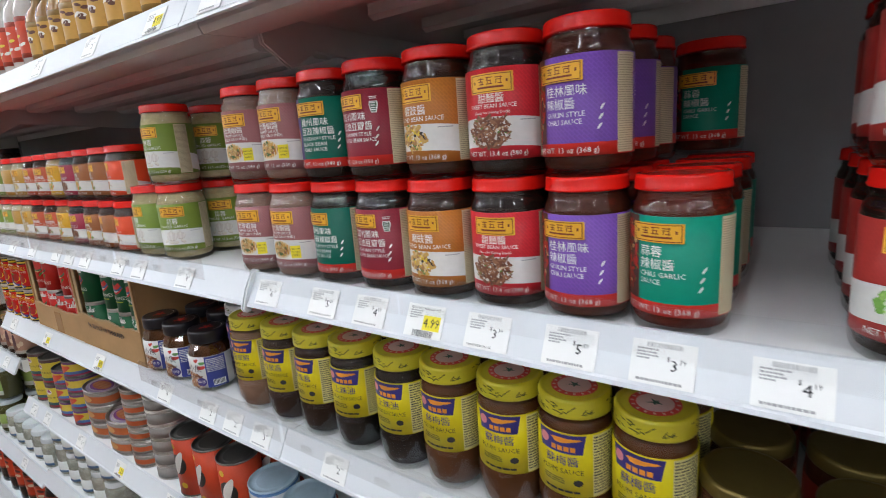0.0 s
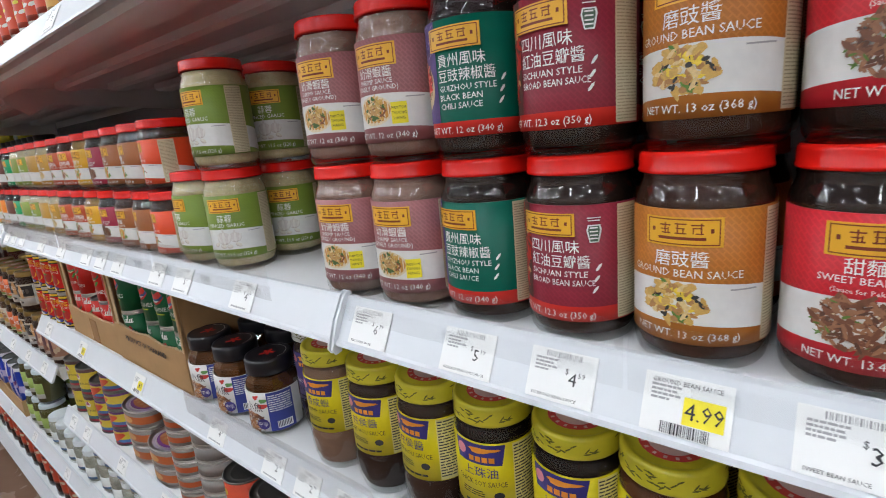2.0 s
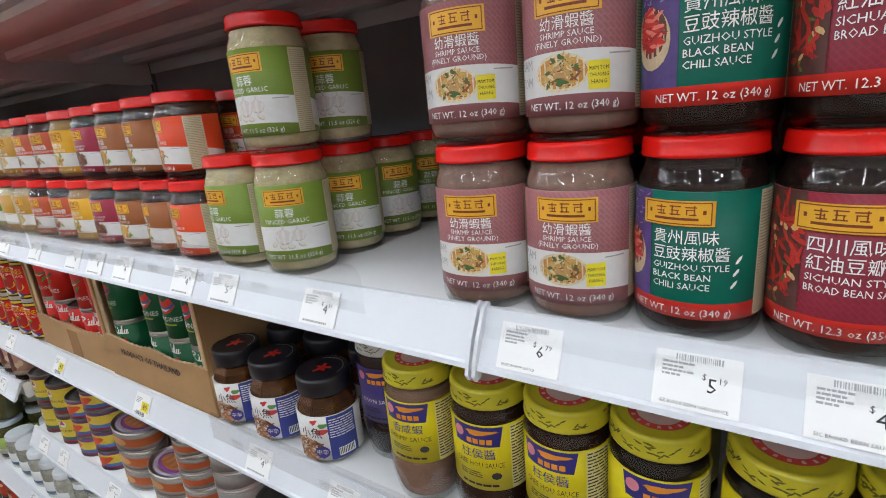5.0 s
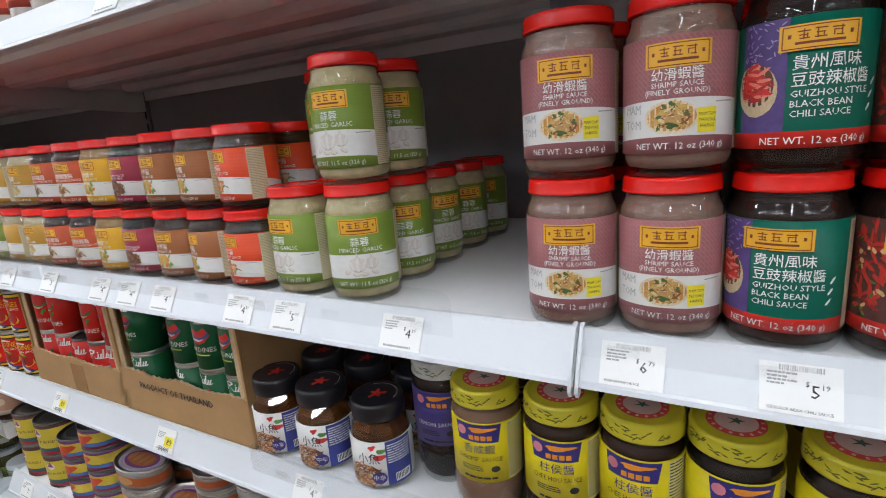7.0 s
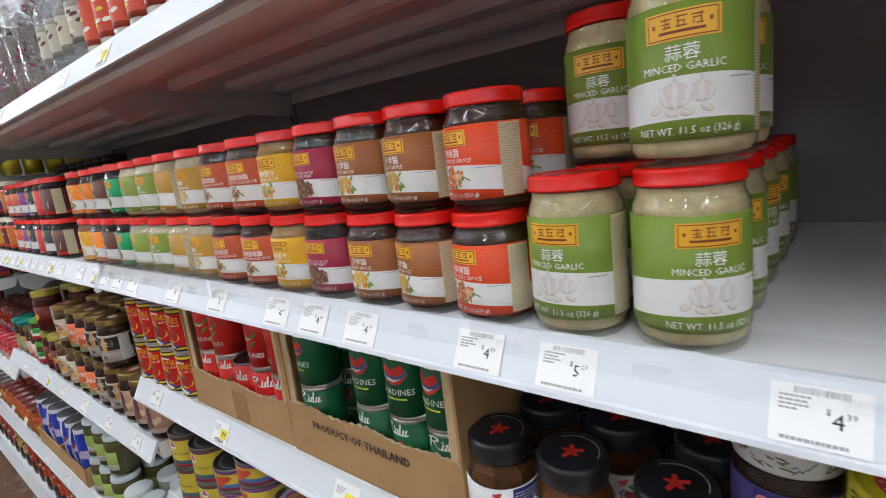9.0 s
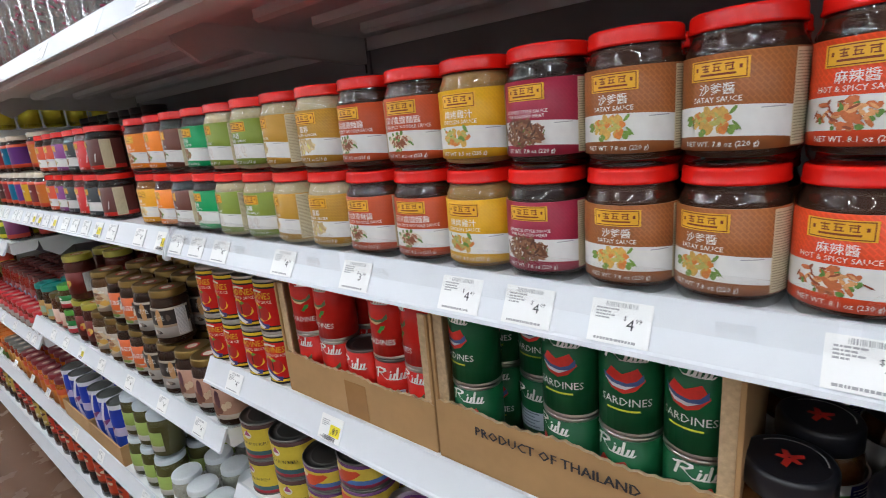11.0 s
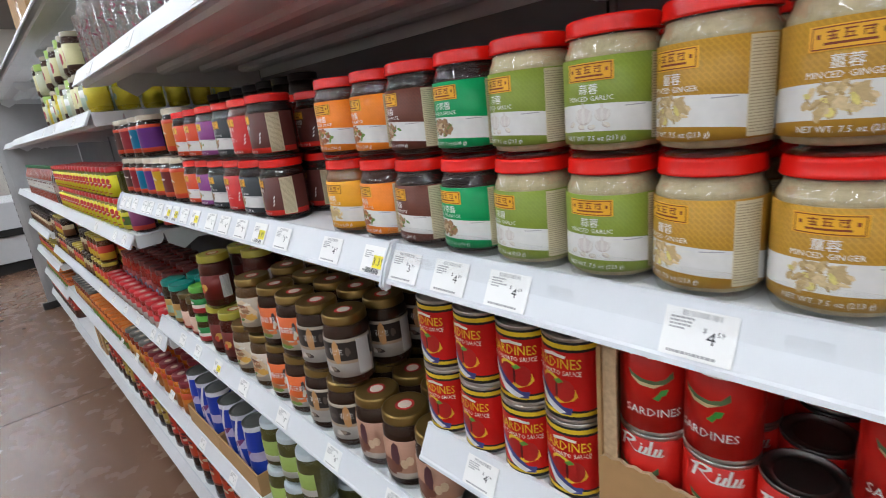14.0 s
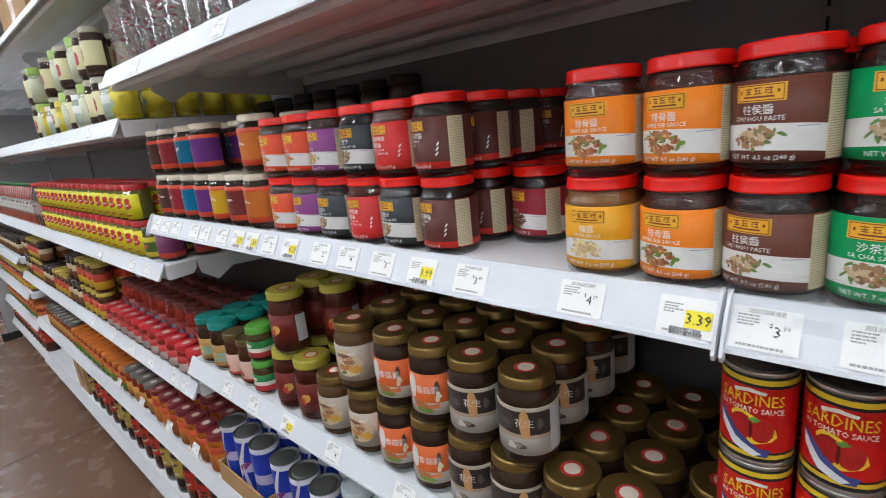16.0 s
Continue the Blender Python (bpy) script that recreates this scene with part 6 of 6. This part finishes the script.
# main shelf of bay C, far part: cream-lidded sauces
def cream_jar(label, colour, upper=(0.03, 0.015, 0.01)):
    return generic_jar("marinade_jar", label, "sauce jar", .0335, .098, .011, (0.62, 0.54, 0.42), upper, [(.16, (0.60, 0.07, 0.03)), (.72, colour), (.12, (0.60, 0.07, 0.03))], .014, .076, lid_r=.90, mark=[((0.66, 0.62, 0.58), 2, .009, .002, -.004, .6)])


TONES = [("orangey", (0.55, 0.16, 0.03), "cream-lidded sauce jar with orange label"), ("maroony", (0.17, 0.03, 0.03), "cream-lidded sauce jar with maroon label"), ("golden", (0.62, 0.36, 0.02), "cream-lidded sauce jar with golden label"),
         ("violety", (0.13, 0.03, 0.20), "cream-lidded sauce jar with purple label"), ("tealy", (0.0, 0.14, 0.26), "cream-lidded sauce jar with teal-blue label"), ("ruby", (0.26, 0.02, 0.03), "cream-lidded sauce jar with ruby label"), ("cocoa", (0.075, 0.030, 0.025), "cream-lidded sauce jar with brown label")]
BUILD = {k_: cream_jar(l_, c_) for k_, c_, l_ in TONES}
LOWROW = ["orangey", "maroony", "golden", "violety", "tealy", "ruby", "cocoa"]
for i, key in enumerate(LOWROW):
    for k in range(2):
        stock(key, BUILD[key], -2.520 - i * .0695, 0.400 + .073 * k, MAIN + .0002, jig(14), "cream-lidded sauce jars")
for x, key in ((-2.512, "orangey"), (-2.715, "violety"), (-2.79, "tealy"), (-2.885, "ruby"), (-2.955, "cocoa")):
    stock(key, BUILD[key], x, 0.405, MAIN + .0984, jig(14), "cream-lidded sauce jars")
    stock(key, BUILD[key], x + .01, 0.48, MAIN + .0984, jig(14), "cream-lidded sauce jars")
BLACKTOP = generic_jar("condiment_jar", "jar of dark sauce with black lid and grey label", "sauce jar", .0335, .12, .015, (0.012, 0.012, 0.014), (0.02, 0.012, 0.01), [(1.0, (0.06, 0.06, 0.065))], .014, .076, lid_r=.93)
for i in range(7):
    stock("blacktop", BLACKTOP, -2.36 - i * .078, 0.62, MAIN + .0002, jig(20), "black-lidded jars at the back")
    stock("blacktop", BLACKTOP, -2.36 - i * .078, 0.62, MAIN + .1204, jig(20), "black-lidded jars at the back")

# ---- top shelves ----
TOP, TOPD = 1.4752, 1.3762
def tumbler():
    """A ribbed milky plastic cup with red printed strokes."""
    top = empty("plastic_cup")
    prof = [(.026, .002), (.0275, 0.0), (.029, .006)]
    for k in range(17):
        prof.append((.0305 + .0012 * k / 16 - (.0022 if k % 2 else 0), .012 + .092 * k / 16))
    prof += [(.0335, .112), (.0345, .1255), (.0352, .128), (.0340, .1285), (.0325, .126), (.0310, .112), (.0275, .010)]
    part("cup", lathe(prof, 22, close=False), CUP, top)
    bm, rng = bmesh.new(), random.Random(5)
    for k in range(46):
        blob(bm, rng.uniform(-2.6, 2.6) * .033, rng.uniform(.022, .108), .0058, .0017, rng.uniform(-1.4, 1.4), layer(.0332), 0, 6, .3, rng)
    tagged(part("pattern", bm, plain("red_pattern", (0.26, 0.02, 0.06), 0.5), top, "red printed strokes"), kind="stuff")
    return tagged(top, "milky ribbed plastic cup with red printed pattern", "plastic cup")


AMBER = plain_bottle("spice_bottle", "small spice bottle with orange-yellow label and dark cap", .0230, .125, (0.26, 0.13, 0.04), (0.54, 0.30, 0.07), (0.03, 0.03, 0.03), l0=.12, l1=.60, marks=((0.12, 0.04, 0.02), (0.70, 0.66, 0.58)))
CHERRY = plain_bottle("sauce_bottle", "slim bottle with red and yellow label", .0240, .165, (0.45, 0.40, 0.36), (0.60, 0.08, 0.04), (0.03, 0.03, 0.03), l0=.16, l1=.58, marks=((0.70, 0.55, 0.04), (0.70, 0.66, 0.6)))
CLEARB = plain_bottle("sauce_bottle", "slim clear bottle with green cap", .0240, .170, (0.6, 0.6, 0.6), (0.50, 0.46, 0.36), (0.03, 0.15, 0.08), True)
for k in range(2):
    for i in range(15):
        for tier in range(1 if i < 1 else 2):
            stock("tumbler", tumbler, -2.950 + i * .0745, 0.382 + .074 * k, TOP + .1287 * tier, jig(40), "ribbed plastic cups")
    for i in range(13):
        key, build = ("cherry", CHERRY) if i > 3 else ("clearb", CLEARB)
        stock(key, build, -1.80 + i * .054, 0.380 + .056 * k, TOP, jig(25), "slim bottles")
    for i in range(12):
        stock("amber", AMBER, -1.095 + i * .050, 0.376 + .052 * k, TOP, jig(25), "spice bottles")
    for i in range(12):
        stock("cherry", CHERRY, -0.49 + i * .056, 0.380 + .056 * k, TOP, jig(25), "slim bottles")
YELLOWJ = generic_jar("pickle_jar", "plastic jar of yellow pickle with yellow lid", "pickle jar", .0310, .098, .016, (0.62, 0.50, 0.03), (0.60, 0.46, 0.02), [(1.0, (0.64, 0.52, 0.04))], .016, .066, lid_r=.95, mark=[((0.35, 0.45, 0.30), 2, .008, .006, 0, .5)])
WHITEJ = generic_jar("pickle_jar", "clear jar with white lid and pale green label", "pickle jar", .0310, .095, .014, (0.66, 0.67, 0.66), (0.45, 0.50, 0.42), [(.6, (0.45, 0.58, 0.48)), (.4, (0.70, 0.70, 0.68))], .016, .066, lid_r=.94)
CREAMB = generic_jar("preserve_jar", "tall jar with cream label and dark contents", "preserve jar", .0290, .115, .013, (0.40, 0.36, 0.26), (0.06, 0.03, 0.02), [(.2, (0.06, 0.03, 0.02)), (.8, (0.62, 0.58, 0.32))], .012, .082, lid_r=.92, mark=[((0.42, 0.03, 0.06), 2, .009, .010, 0, .6)])
LIMEB = generic_jar("preserve_jar", "tall pouch-like jar with lime green top", "preserve jar", .0290, .115, .024, (0.34, 0.52, 0.10), (0.55, 0.58, 0.40), [(1.0, (0.55, 0.58, 0.42))], .012, .078, lid_r=.96)
for i, (key, build) in enumerate((("yellowj", YELLOWJ), ("whitej", WHITEJ), ("creamb", CREAMB), ("creamb", CREAMB), ("limeb", LIMEB), ("whitej", WHITEJ), ("creamb", CREAMB), ("limeb", LIMEB), ("yellowj", YELLOWJ), ("creamb", CREAMB), ("whitej", WHITEJ), ("yellowj", YELLOWJ), ("limeb", LIMEB), ("creamb", CREAMB))):
    x = -3.045 - i * .0665
    for k in range(6 if i < 1 else 2):
        stock(key, build, x, 0.378 + .068 * k, TOPD, jig(20), "jars on the upper shelf")
        if key in ("creamb", "limeb"):
            stock(key, build, x, 0.378 + .068 * k, TOPD + .1154, jig(20), "jars on the upper shelf")
t_ = carton("cardboard_box", "brown cardboard carton on the highest shelf", .4, .34, .24, .24)
t_.matrix_basis = pose(-4.05, 0.36, 1.7202)

# ---- price tags in the channels ----
TILT_TAG = -28.0


def price_tag(x, deck, front, price, yellow=False, w=.043, h=.031, words=""):
    """A paper tag in the tilted price channel: product bars, bar code and the price."""
    top = empty("price_tag")
    place = lambda u, z: (u, -.0012, z)
    part("paper", box_mesh(-w / 2, w / 2, -.0008, 0, -h / 2, h / 2), PAPER, top)
    bm, rng = bmesh.new(), random.Random(hash_of(price) + int(abs(x) * 1000))
    for z, w0 in ((.0085, .014), (.0062, .011), (.0040, .013), (.0018, .008)):
        u = -.0175
        while u < -.0175 + w0:
            q = rng.uniform(.0012, .0035)
            rect(bm, u, u + q, z, z + .0012, place, 0, 1)
            u += q + .0005
    u = -.0165 if not words else 1.0
    while u < .012:
        q = rng.uniform(.0010, .0030)
        rect(bm, u, u + q, -.0135, -.0117, place, 0, 1)
        u += q + .0005
    tagged(part("fine_print", bm, GREY_INK, top, "small unreadable print"), kind="stuff")
    bm = bmesh.new()
    u = -.011
    while u < .012:
        q = rng.choice((.0003, .0005, .0008))
        z0, z1 = (-.0150, -.0090) if yellow else (.0108, .0142)
        rect(bm, u, u + q, z0, z1, place, 0, 1)
        u += q + rng.choice((.0004, .0007))
    tagged(part("bar_code", bm, INK if yellow else GREY_INK, top, "bar code"), kind="stuff")
    if words:
        part("lettering", writing([fit_line(words, .0019 if not yellow else .0026, -.0175, .0105 if yellow else -.0135, "l", .034)], place), INK, top)
    if yellow:
        bm = bmesh.new()
        rect(bm, -.001, .0185, -.0085, .0055, lambda u, z: (u, -.0011, z), 0, 1)
        part("yellow_panel", bm, YELLOW_TAG, top, "yellow price panel")
        part("price", writing([fit_line(price, .0088, .009, -.0055, "c", .018)], lambda u, z: (u, -.0016, z)), INK, top)
    else:
        whole, cents = price.split(".")
        part("price", writing([fit_line("$", .0034, .0038, .0022, "c", .004), fit_line(whole, .0080, .0078, -.0042, "c", .008), fit_line(cents, .0034, .0132, .0012, "c", .006)], place), INK, top)
    top.matrix_basis = pose(x, front - .00915, deck - .0142, TILT_TAG) @ pose(0, -.0006, 0)
    return tagged(top, ("yellow and white price tag" if yellow else "white paper price tag") + " in the shelf edge channel", "price tag", "price tags")


WORDS = {-0.517: "FINE SHRIMP SAUCE", -0.419: "GZ BLACK BEAN CHILI SAUCE", -0.349: "SIC BROAD BEAN SAUCE", -0.279: "GROUND BEAN SAUCE", -0.211: "SWEET BEAN SAUCE"}
for x, p in ((-0.517, "6.79"), (-0.419, "5.19"), (-0.349, "4.59"), (-0.279, "4.99"), (-0.211, "3.39"), (-0.137, "5.59"), (-0.069, "3.79"), (0.006, "4.19"), (0.12, "4.19"),
             (-0.712, "4.39"), (-0.851, "5.29"), (-0.924, "4.59"), (-1.060, "4.99"), (-1.133, "4.09"), (-1.200, "4.49"), (-1.336, "3.79"), (-1.465, "4.59"), (-1.615, "4.69"), (-1.683, "4.39"), (-1.748, "3.99"),
             (-1.800, "3.39"), (-1.889, "4.29"), (-2.017, "3.49"), (-2.090, "3.99"), (-2.160, "3.29"), (-2.230, "4.79"), (-2.294, "2.99"), (-2.376, "4.29"), (-2.438, "2.99"), (-2.497, "1.89"), (-2.548, "1.79"), (-2.610, "2.49"), (-2.685, "2.79"), (-2.735, "3.09"), (-2.827, "2.99"), (-2.890, "3.19"), (-2.950, "3.49")):
    price_tag(x, MAIN, 0.360, p, words=WORDS.get(x, ""), yellow=p in ("3.39", "1.89", "1.79") and x < -1 or p == "4.99" and x > -.5 or p in ("3.99", "4.29") and x < -2)
for x, p in ((-1.682, "4.19"), (-1.442, ".89"), (-1.150, ".89"), (-0.878, "4.29"), (-0.741, "2.99"), (-0.674, "2.79"), (-0.604, "3.19"), (-0.453, "2.99"), (-0.30, "3.59"), (-0.12, "2.99")):
    price_tag(x, 0.923, 0.373, p, p == ".89")
for x, p in ((-2.774, "2.49"), (-2.656, "3.09"), (-2.523, "5.29"), (-2.374, "4.99"), (-2.195, "4.19"), (-2.02, "4.99"), (-1.86, "4.19")):
    price_tag(x, 0.778, 0.373, p, p == "5.29")
for x, p in ((-1.70, "2.19"), (-1.60, "1.99"), (-1.38, "1.79"), (-1.17, "1.25"), (-0.95, "2.39"), (-0.7, "1.99")):
    price_tag(x, 0.668, 0.372, p, p == "1.25")
for x, p in ((-1.95, "2.99"), (-2.3, "3.49"), (-2.62, "1.99"), (-2.85, "2.19")):
    price_tag(x, 0.415, 0.368, p)
for x, p in ((-0.62, "4.99"), (-0.50, "1.99"), (-0.80, "2.49"), (-1.00, "2.29"), (-1.45, "1.59"), (-1.62, "1.99"), (-2.05, "2.79"), (-2.42, "1.99"), (-2.78, "1.99")):
    price_tag(x, 1.475, 0.335, p, p in ("4.99", "1.59"))
for deck, front, xs in ((1.028, .358, (-3.08, -3.2, -3.5)), (0.700, .372, (-3.06, -3.13, -3.32, -3.5, -3.7, -3.95)), (0.485, .370, (-3.1, -3.3, -3.55, -3.8)), (1.376, .337, (-3.2, -3.6, -3.9))):
    for x in xs:
        price_tag(x, deck, front, "2.%02d" % (19 + int(-x * 10) % 7 * 10))


# ---- clear front fences on the shelf edges ----
def fence(x0, x1, deck, front, h=.030):
    """A thin clear plastic strip with rounded corners, standing on the shelf's front edge."""
    bm, n = bmesh.new(), 5
    pts = [(x0, 0.0), (x1, 0.0)]
    for k in range(n + 1):
        a = k * math.pi / 2 / n
        pts.append((x1 - .012 + .012 * math.cos(a), h - .012 + .012 * math.sin(a)))
    for k in range(n + 1):
        a = math.pi / 2 + k * math.pi / 2 / n
        pts.append((x0 + .012 + .012 * math.cos(a), h - .012 + .012 * math.sin(a)))
    f = bm.faces.new([bm.verts.new((x, 0, z)) for x, z in pts])
    out = bmesh.ops.extrude_face_region(bm, geom=[f])
    bmesh.ops.translate(bm, verts=[v for v in out["geom"] if isinstance(v, bmesh.types.BMVert)], vec=(0, .0009, 0))
    bmesh.ops.recalc_face_normals(bm, faces=bm.faces[:])
    top = empty("clear_fence", pose(0, front, deck))
    part("panel", bm, FILM, top).visible_shadow = False
    for k in range(3):
        x = x0 + (x1 - x0) * (.12 + .38 * k)
        bm = extruded([(.0012, .0), (.0012, .010), (.0024, .010), (.0030, .004), (.0030, .0)], x - .011, x + .011)
        part("clip", bm, FILM, top, "small clear clip at the fence's foot").visible_shadow = False
    return tagged(top, "clear plastic fence along the shelf edge", "shelf fence", "clear fences")


for x0, x1 in ((-0.552, -0.312), (-0.309, 0.05), (-0.93, -0.66), (-1.77, -1.36), (-1.35, -0.94)):
    fence(x0, x1, MAIN - .012, 0.3508, .041)
for x0, x1 in ((-0.552, -0.20), (-0.97, -0.56)):
    fence(x0, x1, 0.911, 0.3638, .041)
